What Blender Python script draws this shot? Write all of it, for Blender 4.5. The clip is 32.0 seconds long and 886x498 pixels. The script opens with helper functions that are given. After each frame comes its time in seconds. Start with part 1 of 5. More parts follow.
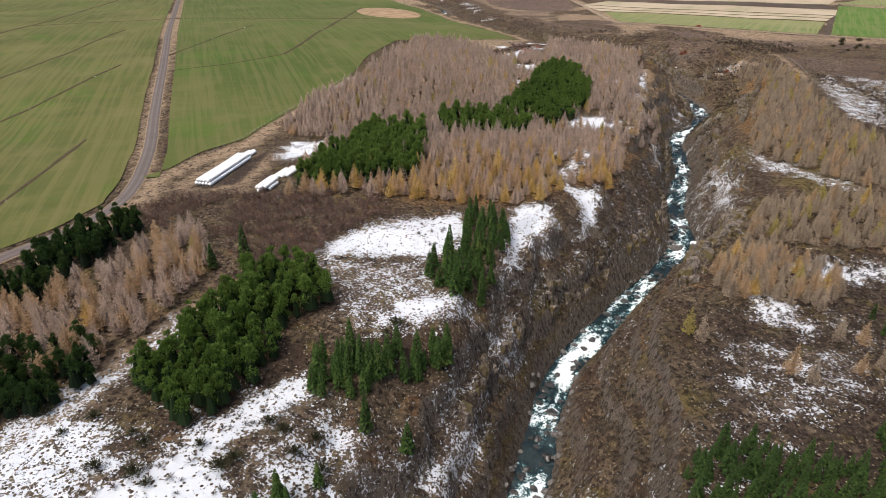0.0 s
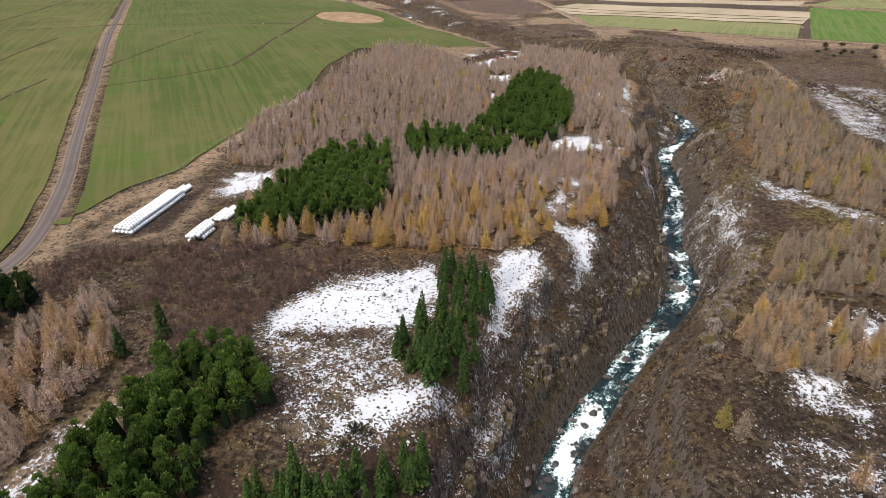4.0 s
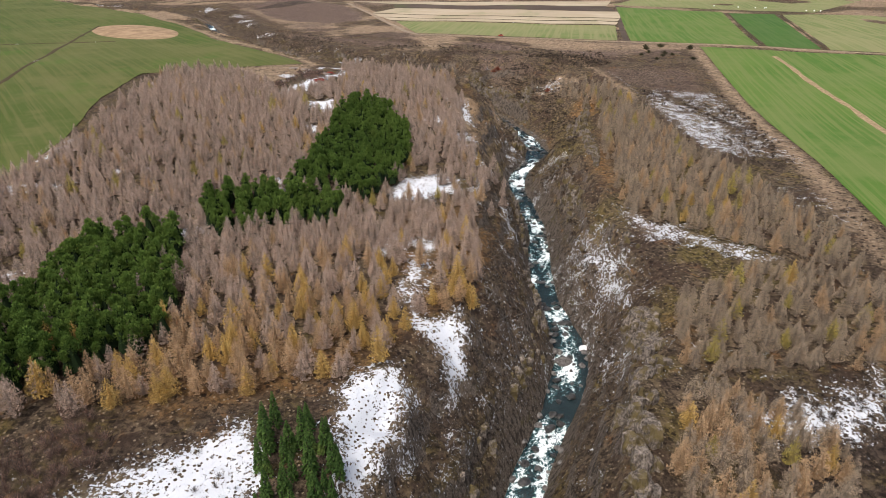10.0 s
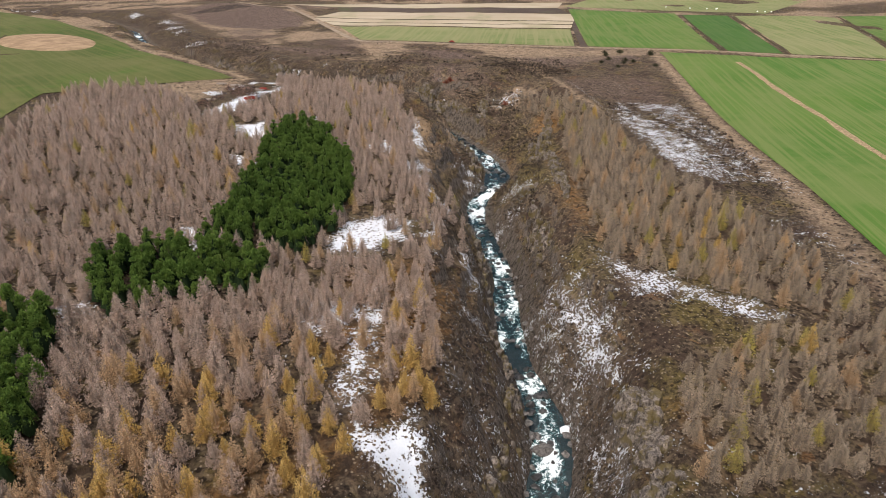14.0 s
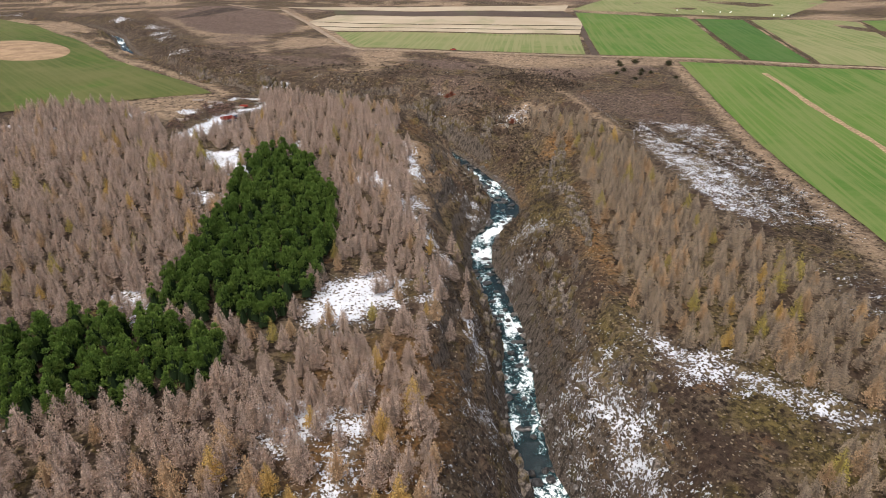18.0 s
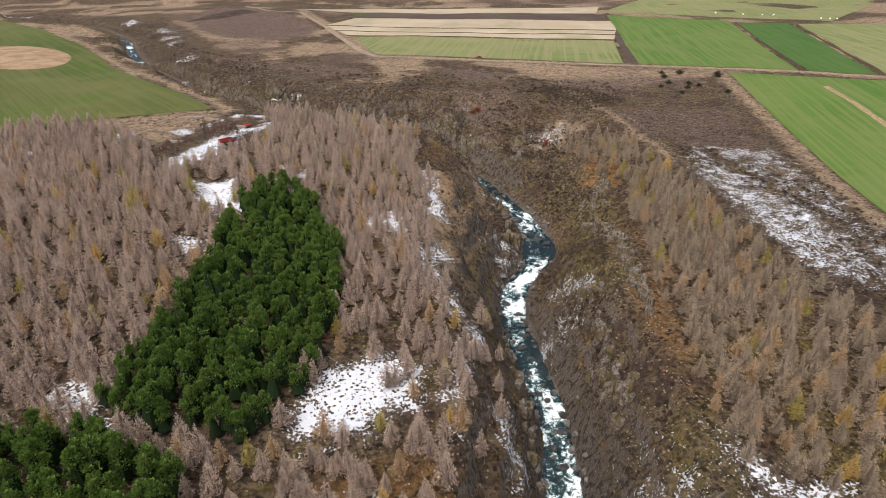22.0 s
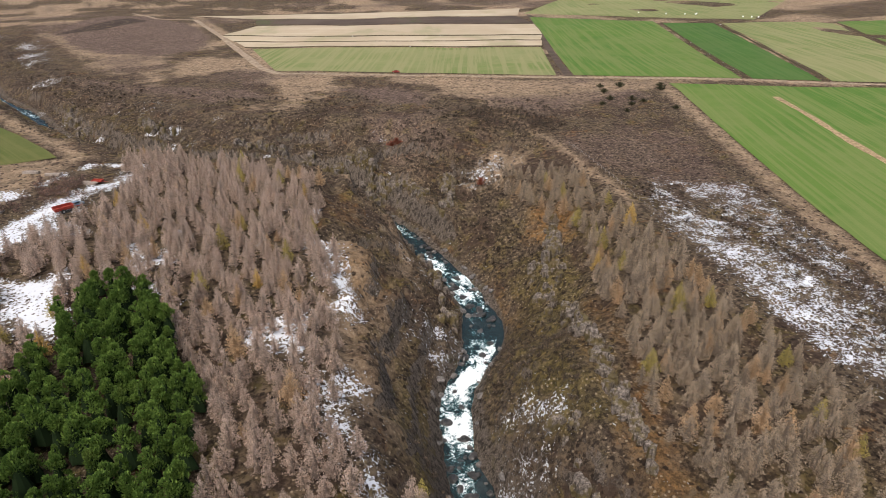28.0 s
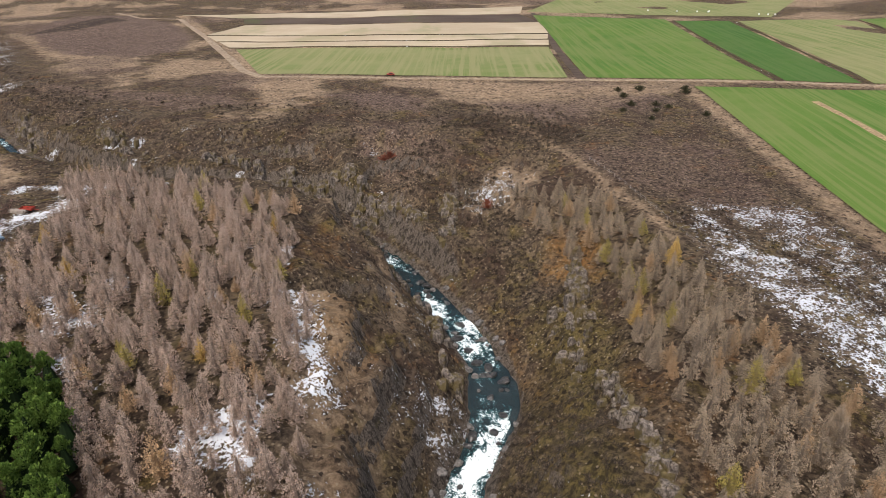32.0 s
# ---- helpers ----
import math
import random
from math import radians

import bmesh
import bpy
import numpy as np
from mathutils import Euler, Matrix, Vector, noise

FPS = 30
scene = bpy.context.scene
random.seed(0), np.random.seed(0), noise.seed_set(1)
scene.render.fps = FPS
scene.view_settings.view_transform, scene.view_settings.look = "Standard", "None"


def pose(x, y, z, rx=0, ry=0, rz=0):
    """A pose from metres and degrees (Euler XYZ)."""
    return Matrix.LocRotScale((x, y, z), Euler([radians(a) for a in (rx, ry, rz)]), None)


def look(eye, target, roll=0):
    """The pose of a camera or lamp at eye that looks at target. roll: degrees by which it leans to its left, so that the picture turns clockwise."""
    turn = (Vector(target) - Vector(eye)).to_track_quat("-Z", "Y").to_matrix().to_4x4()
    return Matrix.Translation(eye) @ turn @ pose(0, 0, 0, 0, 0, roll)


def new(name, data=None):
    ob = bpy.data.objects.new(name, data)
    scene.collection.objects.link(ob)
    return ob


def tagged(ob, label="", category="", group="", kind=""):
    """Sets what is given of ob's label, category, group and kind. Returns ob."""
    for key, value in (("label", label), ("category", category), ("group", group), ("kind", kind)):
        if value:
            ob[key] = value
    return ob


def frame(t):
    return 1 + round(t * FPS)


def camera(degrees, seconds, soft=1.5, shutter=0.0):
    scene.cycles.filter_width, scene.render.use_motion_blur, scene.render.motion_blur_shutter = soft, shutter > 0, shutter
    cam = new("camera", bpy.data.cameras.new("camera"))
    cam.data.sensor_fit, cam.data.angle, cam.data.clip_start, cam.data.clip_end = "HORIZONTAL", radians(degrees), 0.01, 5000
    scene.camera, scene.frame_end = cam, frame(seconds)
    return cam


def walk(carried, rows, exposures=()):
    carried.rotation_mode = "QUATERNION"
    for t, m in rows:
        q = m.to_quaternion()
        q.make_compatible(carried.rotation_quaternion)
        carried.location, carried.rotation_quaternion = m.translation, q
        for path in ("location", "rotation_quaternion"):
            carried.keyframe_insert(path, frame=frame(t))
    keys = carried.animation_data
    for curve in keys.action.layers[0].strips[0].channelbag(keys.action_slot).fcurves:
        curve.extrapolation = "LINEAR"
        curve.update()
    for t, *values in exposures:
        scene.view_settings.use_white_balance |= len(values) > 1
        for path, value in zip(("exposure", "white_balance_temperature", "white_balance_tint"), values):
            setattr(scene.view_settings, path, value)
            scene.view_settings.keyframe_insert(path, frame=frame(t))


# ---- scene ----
cam = camera(70.8, 32.0, soft=0.7)
METRES, EYE, TILT, LEAN, TURN = 280.0, 80.0, -26.0, 0.0, 0.0
ROWS = [
    (0.0, 0.0, 0.0, 0.0, -0.0, 0.0, -0.0),
    (0.5, -0.0001, 0.0147, 0.0055, 0.03, -0.01, -0.0),
    (1.0, -0.0002, 0.0293, 0.0116, 0.06, -0.0, -0.03),
    (1.5, -0.0002, 0.0435, 0.0188, 0.08, -0.0, -0.07),
    (2.0, -0.0005, 0.0577, 0.0263, 0.09, 0.02, -0.09),
    (2.5, -0.0006, 0.0719, 0.0331, 0.11, 0.02, -0.11),
    (4.5, 0.0015, 0.1276, 0.0617, -4.44, -0.02, 2.1),
    (5.0, 0.0031, 0.1417, 0.0686, -5.99, -0.09, 2.86),
    (5.5, 0.005, 0.156, 0.0757, -6.85, -0.12, 3.27),
    (6.0, 0.0075, 0.1701, 0.083, -7.68, -0.15, 3.68),
    (6.5, 0.0099, 0.1845, 0.09, -8.38, -0.19, 3.98),
    (7.0, 0.0128, 0.1986, 0.0972, -9.31, -0.24, 4.42),
    (7.5, 0.0159, 0.2129, 0.1043, -10.85, -0.36, 5.15),
    (8.0, 0.0195, 0.2267, 0.1112, -12.24, -0.49, 5.81),
    (8.5, 0.0235, 0.2404, 0.1181, -13.47, -0.63, 6.38),
    (9.0, 0.0279, 0.2539, 0.125, -14.65, -0.77, 6.93),
    (9.5, 0.0326, 0.2676, 0.1319, -15.79, -0.9, 7.43),
    (10.0, 0.0377, 0.2812, 0.1387, -16.9, -1.04, 7.92),
    (10.5, 0.043, 0.2945, 0.1453, -17.96, -1.18, 8.42),
    (11.0, 0.0488, 0.3077, 0.1521, -18.93, -1.34, 8.82),
    (11.5, 0.0547, 0.3207, 0.1587, -19.86, -1.48, 9.25),
    (12.0, 0.0605, 0.3337, 0.1654, -20.7, -1.63, 9.6),
    (12.5, 0.0664, 0.3469, 0.1721, -20.99, -1.7, 9.69),
    (13.0, 0.0729, 0.3596, 0.1784, -20.97, -1.67, 9.73),
    (13.5, 0.0788, 0.3728, 0.1848, -20.99, -1.67, 9.71),
    (14.0, 0.0851, 0.3853, 0.1915, -20.95, -1.68, 9.73),
    (14.5, 0.0909, 0.3978, 0.1977, -20.94, -1.66, 9.71),
    (16.5, 0.1159, 0.4484, 0.2244, -20.86, -1.68, 9.7),
    (17.0, 0.1221, 0.4614, 0.2308, -20.85, -1.67, 9.7),
    (17.5, 0.1283, 0.4742, 0.2372, -20.86, -1.68, 9.66),
    (18.0, 0.1346, 0.487, 0.2439, -20.84, -1.68, 9.67),
    (18.5, 0.1407, 0.5001, 0.2504, -20.47, -1.62, 9.48),
    (19.0, 0.1466, 0.5126, 0.257, -18.93, -1.42, 8.78),
    (19.5, 0.1518, 0.526, 0.2633, -17.55, -1.2, 8.18),
    (20.0, 0.1566, 0.5389, 0.2701, -16.71, -1.13, 7.84),
    (20.5, 0.1616, 0.552, 0.2767, -16.16, -1.08, 7.63),
    (21.0, 0.166, 0.5652, 0.2835, -15.89, -1.05, 7.49),
    (21.5, 0.1711, 0.5785, 0.29, -16.21, -1.09, 7.65),
    (22.0, 0.1765, 0.5916, 0.2965, -19.02, -1.47, 9.01),
    (22.5, 0.1823, 0.6048, 0.3033, -21.65, -1.9, 10.2),
    (23.0, 0.1887, 0.6174, 0.3094, -23.04, -2.19, 10.85),
    (23.5, 0.1955, 0.6296, 0.3154, -23.85, -2.35, 11.23),
    (24.0, 0.2019, 0.6419, 0.3217, -24.58, -2.51, 11.52),
    (24.5, 0.2092, 0.6537, 0.3277, -24.95, -2.6, 11.7),
    (25.0, 0.2163, 0.666, 0.3337, -25.3, -2.68, 11.84),
    (25.5, 0.2236, 0.6783, 0.3397, -25.48, -2.73, 11.99),
    (27.5, 0.2516, 0.7272, 0.365, -25.54, -2.81, 12.13),
    (28.0, 0.2588, 0.7396, 0.3712, -25.54, -2.8, 12.16),
    (28.5, 0.266, 0.7519, 0.3776, -25.55, -2.81, 12.2),
    (29.0, 0.2731, 0.7645, 0.3831, -25.56, -2.84, 12.25),
    (29.5, 0.2801, 0.7778, 0.3873, -25.57, -2.84, 12.28),
    (30.0, 0.2874, 0.7913, 0.3912, -25.58, -2.85, 12.32),
    (30.5, 0.2948, 0.8054, 0.3941, -25.58, -2.81, 12.32),
    (31.0, 0.3017, 0.8191, 0.3968, -25.6, -2.81, 12.31),
    (31.5, 0.3092, 0.8328, 0.3994, -25.59, -2.79, 12.33),
    (32.0, 0.3142, 0.8431, 0.4015, -25.6, -2.78, 12.33),
]
walk(cam, [(t, pose(0, 0, EYE, TILT, LEAN, TURN) @ pose(METRES * x, METRES * y, METRES * z, 90 + pitch, roll, yaw)) for t, x, y, z, yaw, pitch, roll in ROWS])

# ---- world, sun, exposure ----
world = bpy.data.worlds.new("sky")
scene.world = world
world.use_nodes = True
wn = world.node_tree.nodes
sky = wn.new("ShaderNodeTexSky")
sky.sky_type, sky.sun_disc = "NISHITA", False
SUN_UP, SUN_TURN = 60.0, 232.0
sky.sun_elevation, sky.sun_rotation = radians(SUN_UP), radians(SUN_TURN)
sky.air_density, sky.dust_density, sky.ozone_density = 1.0, 6.0, 0.5
wn["Background"].inputs["Strength"].default_value = 0.15
world.node_tree.links.new(sky.outputs[0], wn["Background"].inputs["Color"])
sun = new("sun", bpy.data.lights.new("sun", "SUN"))
sun.data.energy, sun.data.angle, sun.data.color = 2.2, radians(34), (1.0, 0.97, 0.94)
sun_from = Vector((math.sin(radians(SUN_TURN)) * math.cos(radians(SUN_UP)), math.cos(radians(SUN_TURN)) * math.cos(radians(SUN_UP)), math.sin(radians(SUN_UP))))
sun.matrix_world = look(sun_from * 300 + Vector((60, 260, 0)), (60, 260, 0))
scene.view_settings.exposure = 0.17


# ---- materials ----
class Nodes:
    """A material with short calls for its nodes."""

    def __init__(self, name, rough=0.9, spec=0.2):
        self.mat = bpy.data.materials.new(name)
        self.mat.use_nodes = True
        self.t = self.mat.node_tree
        self.bsdf = self.t.nodes["Principled BSDF"]
        self.bsdf.inputs["Roughness"].default_value = rough
        self.bsdf.inputs["Specular IOR Level"].default_value = spec
        self.geo = self.t.nodes.new("ShaderNodeNewGeometry")

    def put(self, socket, value):
        if isinstance(value, (int, float)):
            socket.default_value = value
        elif isinstance(value, tuple):
            socket.default_value = (*value, 1.0) if len(value) == 3 and socket.type == "RGBA" else value
        else:
            self.t.links.new(value, socket)

    def attr(self, name):
        n = self.t.nodes.new("ShaderNodeAttribute")
        n.attribute_name = name
        return n.outputs["Fac"]

    def place(self, scale=(1, 1, 1), turn=0.0):
        n = self.t.nodes.new("ShaderNodeMapping")
        n.vector_type = "TEXTURE"
        n.inputs["Scale"].default_value = [1 / v for v in scale]
        n.inputs["Rotation"].default_value = (0, 0, turn)
        self.put(n.inputs["Vector"], self.geo.outputs["Position"])
        return n.outputs[0]

    def noise(self, scale, detail=3.0, rough=0.55, vector=None, warp=0.0):
        n = self.t.nodes.new("ShaderNodeTexNoise")
        n.inputs["Scale"].default_value, n.inputs["Detail"].default_value = scale, detail
        n.inputs["Roughness"].default_value, n.inputs["Distortion"].default_value = rough, warp
        self.put(n.inputs["Vector"], vector if vector is not None else self.geo.outputs["Position"])
        return n.outputs["Fac"]

    def math(self, op, a, b=0.0):
        n = self.t.nodes.new("ShaderNodeMath")
        n.operation = op
        self.put(n.inputs[0], a)
        self.put(n.inputs[1], b)
        return n.outputs[0]

    def step(self, v, a, b, lo=0.0, hi=1.0):
        n = self.t.nodes.new("ShaderNodeMapRange")
        n.interpolation_type = "SMOOTHSTEP"
        for i, value in enumerate((v, a, b, lo, hi)):
            self.put(n.inputs[i], value)
        return n.outputs[0]

    def mix(self, f, a, b):
        n = self.t.nodes.new("ShaderNodeMix")
        n.data_type = "RGBA"
        self.put(n.inputs[0], f)
        self.put(n.inputs[6], a)
        self.put(n.inputs[7], b)
        return n.outputs[2]

    def bump(self, h, strength=0.5, distance=0.1):
        n = self.t.nodes.new("ShaderNodeBump")
        n.inputs["Strength"].default_value, n.inputs["Distance"].default_value = strength, distance
        self.put(n.inputs["Height"], h)
        self.t.links.new(n.outputs[0], self.bsdf.inputs["Normal"])

    def done(self, colour, rough=None):
        self.put(self.bsdf.inputs["Base Color"], colour)
        if rough is not None:
            self.put(self.bsdf.inputs["Roughness"], rough)
        return self.mat


def ground_material():
    m = Nodes("heath_ground", 0.95, 0.1)
    big, mid, fine, tiny = m.noise(0.035, 4), m.noise(0.22, 5, 0.65), m.noise(0.9, 7, 0.78), m.noise(3.2, 5, 0.8)
    heath = m.mix(m.step(fine, 0.41, 0.59), (0.034, 0.025, 0.018), (0.172, 0.128, 0.085))
    heath = m.mix(m.step(mid, 0.5, 0.72), heath, (0.105, 0.082, 0.034))
    heath = m.mix(m.step(m.noise(0.06, 5, 0.65), 0.46, 0.60, 0.0, 0.75), heath, m.mix(fine, (0.024, 0.016, 0.013), (0.090, 0.055, 0.040)))
    heath = m.mix(m.step(m.noise(0.10, 5, 0.7, None, 0.6), 0.53, 0.66, 0.0, 0.8), heath, m.mix(m.step(fine, 0.41, 0.59), (0.058, 0.046, 0.016), (0.200, 0.150, 0.050)))
    heath = m.mix(m.step(m.noise(0.13, 5, 0.7, m.place((1, 1, 1.7)), 0.6), 0.57, 0.68, 0.0, 0.7), heath, m.mix(m.step(fine, 0.41, 0.59), (0.10, 0.052, 0.022), (0.29, 0.150, 0.060)))
    straw = m.mix(m.step(fine, 0.36, 0.66), (0.26, 0.182, 0.115), (0.47, 0.350, 0.240))
    orange = m.mix(m.step(fine, 0.41, 0.59), (0.115, 0.068, 0.028), (0.285, 0.155, 0.058))
    moss = m.mix(m.step(fine, 0.41, 0.59), (0.052, 0.042, 0.017), (0.185, 0.142, 0.050))
    rock = m.mix(m.step(tiny, 0.35, 0.65), (0.045, 0.036, 0.030), (0.230, 0.190, 0.155))
    crack = m.noise(1.0, 4, 0.7, m.place((0.9, 0.9, 0.42)))
    rock = m.mix(m.step(crack, 0.50, 0.42, 0.0, 0.75), rock, (0.020, 0.016, 0.013))
    rock = m.mix(m.step(mid, 0.55, 0.7), rock, (0.095, 0.080, 0.040))
    dirt = m.mix(fine, (0.035, 0.026, 0.022), (0.085, 0.062, 0.050))

    def over(base, name, top, noise_, soft=0.12):
        k = m.math("ADD", m.attr(name), m.math("MULTIPLY", m.math("SUBTRACT", noise_, 0.5), 0.9))
        return m.mix(m.step(k, 0.5 - soft, 0.5 + soft), base, top)
    c = over(heath, "straw", straw, mid, 0.25)
    c = over(c, "moss", moss, mid, 0.25)
    c = over(c, "orange", orange, mid, 0.3)
    brush = m.mix(m.step(fine, 0.41, 0.59), (0.022, 0.016, 0.013), (0.110, 0.080, 0.060))
    brush = m.mix(m.step(m.noise(0.12, 5, 0.7), 0.52, 0.64, 0.0, 0.75), brush, m.mix(m.step(fine, 0.41, 0.59), (0.045, 0.035, 0.014), (0.150, 0.115, 0.042)))
    c = over(c, "brush", brush, mid, 0.2)
    heather = m.mix(m.step(fine, 0.41, 0.59), (0.062, 0.044, 0.037), (0.235, 0.165, 0.130))
    c = over(c, "heather", heather, mid, 0.25)
    c = over(c, "dirt", dirt, fine, 0.1)
    up = m.t.nodes.new("ShaderNodeSeparateXYZ")
    m.put(up.inputs[0], m.geo.outputs["True Normal"])
    c = m.mix(m.step(m.noise(0.36, 4, 0.7, None, 0.5), 0.46, 0.62, 0.0, 0.50), c, m.mix(fine, (0.022, 0.016, 0.013), (0.060, 0.044, 0.034)))
    c = m.mix(m.step(m.noise(0.27, 4, 0.7, m.place((1, 1, 0.6)), 0.5), 0.54, 0.68, 0.0, 0.5), c, m.mix(fine, (0.17, 0.125, 0.075), (0.34, 0.255, 0.165)))
    # heather clumps and pale tufts
    clump = m.t.nodes.new("ShaderNodeTexVoronoi")
    clump.inputs["Scale"].default_value = 0.62
    m.put(clump.inputs["Vector"], m.geo.outputs["Position"])
    pick = m.t.nodes.new("ShaderNodeSeparateColor")
    m.put(pick.inputs[0], clump.outputs["Color"])
    spot = m.step(m.math("ADD", clump.outputs["Distance"], m.math("MULTIPLY", m.math("SUBTRACT", fine, 0.5), 0.9)), 0.24, 0.40, 1.0, 0.0)
    c = m.mix(m.math("MULTIPLY", spot, m.step(pick.outputs[0], 0.45, 0.5, 0.0, 0.8)), c, (0.020, 0.014, 0.011))
    tuft2 = m.t.nodes.new("ShaderNodeTexVoronoi")
    tuft2.inputs["Scale"].default_value = 1.25
    m.put(tuft2.inputs["Vector"], m.geo.outputs["Position"])
    pick2 = m.t.nodes.new("ShaderNodeSeparateColor")
    m.put(pick2.inputs[0], tuft2.outputs["Color"])
    dot = m.step(m.math("ADD", tuft2.outputs["Distance"], m.math("MULTIPLY", m.math("SUBTRACT", tiny, 0.5), 0.6)), 0.22, 0.34, 1.0, 0.0)
    c = m.mix(m.math("MULTIPLY", dot, m.step(pick2.outputs[0], 0.66, 0.72, 0.0, 0.75)), c, (0.36, 0.285, 0.195))
    steep = m.math("ADD", up.outputs[2], m.math("MULTIPLY", m.math("SUBTRACT", fine, 0.5), 0.5))
    c = m.mix(m.step(steep, 0.60, 0.46), c, rock)
    c = over(c, "rock", rock, fine, 0.1)
    tuft = m.math("ADD", m.math("MULTIPLY", fine, 0.4), m.math("MULTIPLY", m.noise(1.7, 3, 0.6, None, 0.8), 0.6))
    s = m.math("ADD", m.attr("snow"), m.math("MULTIPLY", m.math("SUBTRACT", 0.5, tuft), 2.6))
    s = m.math("ADD", s, m.math("MULTIPLY", m.math("SUBTRACT", mid, 0.5), 1.3))
    # grass tussocks that stand through the snow
    cells = m.t.nodes.new("ShaderNodeTexVoronoi")
    cells.inputs["Scale"].default_value, cells.inputs["Randomness"].default_value = 1.05, 1.0
    m.put(cells.inputs["Vector"], m.geo.outputs["Position"])
    tussock = m.step(m.math("ADD", cells.outputs["Distance"], m.math("MULTIPLY", m.math("SUBTRACT", fine, 0.5), 0.7)), 0.20, 0.35, 1.0, 0.0)
    s = m.math("SUBTRACT", s, m.math("MULTIPLY", tussock, m.step(m.noise(0.2, 4, 0.65), 0.44, 0.60, 0.25, 1.15)))
    white = m.mix(tiny, (0.56, 0.59, 0.635), (0.72, 0.745, 0.785))
    lying = m.step(s, 0.49, 0.56)
    c = m.mix(m.step(m.attr("snow"), 0.25, 0.8, 0.0, 0.75), c, m.mix(m.step(fine, 0.38, 0.62), (0.085, 0.064, 0.044), (0.300, 0.235, 0.165)))
    c = m.mix(lying, c, white)
    c = m.mix(m.step(big, 0.2, 0.8, 0.0, 0.25), c, m.mix(0.5, c, (0.02, 0.015, 0.01)))
    m.bump(m.math("MULTIPLY", m.math("ADD", fine, m.math("MULTIPLY", tiny, 0.4)), m.math("SUBTRACT", 1.0, m.math("MULTIPLY", lying, 0.75))), 1.0, 0.9)
    return m.done(c)


def field_material(name, a, b, c, turn, stripes=0.5):
    m = Nodes(name, 0.9, 0.15)
    big, mid = m.noise(0.012, 4), m.noise(0.09, 4, 0.6)
    streak = m.noise(1.0, 3, 0.6, m.place((0.010, 0.42, 0.1), radians(turn)))
    fine = m.noise(1.6, 3, 0.7)
    col = m.mix(m.step(big, 0.42, 0.58), a, b)
    col = m.mix(m.step(m.noise(0.022, 5, 0.65), 0.48, 0.66, 0.0, 0.6), col, c)
    lush = m.mix(0.5, a, (0.060, 0.135, 0.010))
    col = m.mix(m.step(m.noise(0.03, 4, 0.6, m.place((1, 0.55, 1), radians(turn))), 0.52, 0.68, 0.0, 0.7), col, lush)
    col = m.mix(m.math("MULTIPLY", m.step(streak, 0.44, 0.58), stripes), col, c)
    col = m.mix(m.step(mid, 0.5, 0.8, 0.0, 0.35), col, c)
    col = m.mix(m.step(fine, 0.2, 0.8, 0.0, 0.3), col, a)
    m.bump(fine, 0.4, 0.15)
    return m.done(col)


def leaf_material(name, dark, light, accent, accent_at=0.72, rough=0.8, old=None, thin_part=0.34, gaps=0.0):
    """Twigs or needles: varied blade by blade and tree by tree; old paints old wood and the crown's inner shade at each
    blade's foot, fading towards the tips.
    """
    m = Nodes(name, rough, 0.15)
    m.t.nodes.remove(m.geo)
    m.geo = m.t.nodes.new("ShaderNodeNewGeometry")
    island = m.geo.outputs["Random Per Island"]
    c = m.mix(island, dark, light)
    c = m.mix(m.step(m.noise(0.16, 2, 0.6), accent_at - 0.1, accent_at + 0.06), c, accent)
    c = m.mix(m.step(m.noise(0.035, 2), 0.35, 0.7, 0.0, 0.45), c, dark)
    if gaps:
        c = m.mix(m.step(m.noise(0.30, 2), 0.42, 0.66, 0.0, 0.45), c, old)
    # shade of the crown's inside painted at each foot, gone towards the tip
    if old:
        c = m.mix(m.step(m.attr("tipness"), 0.0, 0.6), old, c)
    thin = m.t.nodes.new("ShaderNodeBsdfTranslucent")
    m.put(thin.inputs["Color"], c)
    both = m.t.nodes.new("ShaderNodeMixShader")
    both.inputs[0].default_value = thin_part
    m.t.links.new(m.bsdf.outputs[0], both.inputs[1])
    m.t.links.new(thin.outputs[0], both.inputs[2])
    out = both.outputs[0]
    if gaps:
        # sprays of fine twigs let part of the light pass between them
        open_ = m.t.nodes.new("ShaderNodeBsdfTransparent")
        airy = m.t.nodes.new("ShaderNodeMixShader")
        m.put(airy.inputs[0], m.step(m.attr("tipness"), 0.25, 1.0, gaps * 0.15, gaps))
        m.t.links.new(out, airy.inputs[1])
        m.t.links.new(open_.outputs[0], airy.inputs[2])
        out = airy.outputs[0]
    m.t.links.new(out, m.t.nodes["Material Output"].inputs["Surface"])
    return m.done(c)


def plain(name, a, b, scale=2.0, rough=0.8, relief=0.3, spec=0.3):
    m = Nodes(name, rough, spec)
    n = m.noise(scale, 4, 0.65)
    m.bump(n, relief, 0.1)
    return m.done(m.mix(m.step(n, 0.3, 0.7), a, b))


def water_material():
    m = Nodes("river_water", 0.12, 0.5)
    fine = m.noise(1.9, 6, 0.78, None, 1.2)
    veil = m.noise(0.6, 5, 0.7, None, 1.0)
    k = m.math("ADD", m.attr("foam"), m.math("MULTIPLY", m.math("SUBTRACT", fine, 0.5), 2.2))
    k = m.math("ADD", k, m.math("MULTIPLY", m.math("SUBTRACT", veil, 0.5), 2.2))
    foam = m.step(k, 0.44, 0.60)
    glass = m.mix(m.step(k, 0.15, 0.5), (0.008, 0.020, 0.023), (0.040, 0.125, 0.135))
    m.bump(m.math("ADD", fine, veil), 0.6, 0.4)
    return m.done(m.mix(foam, glass, (0.82, 0.90, 0.92)), m.step(k, 0.4, 0.7, 0.12, 0.75))


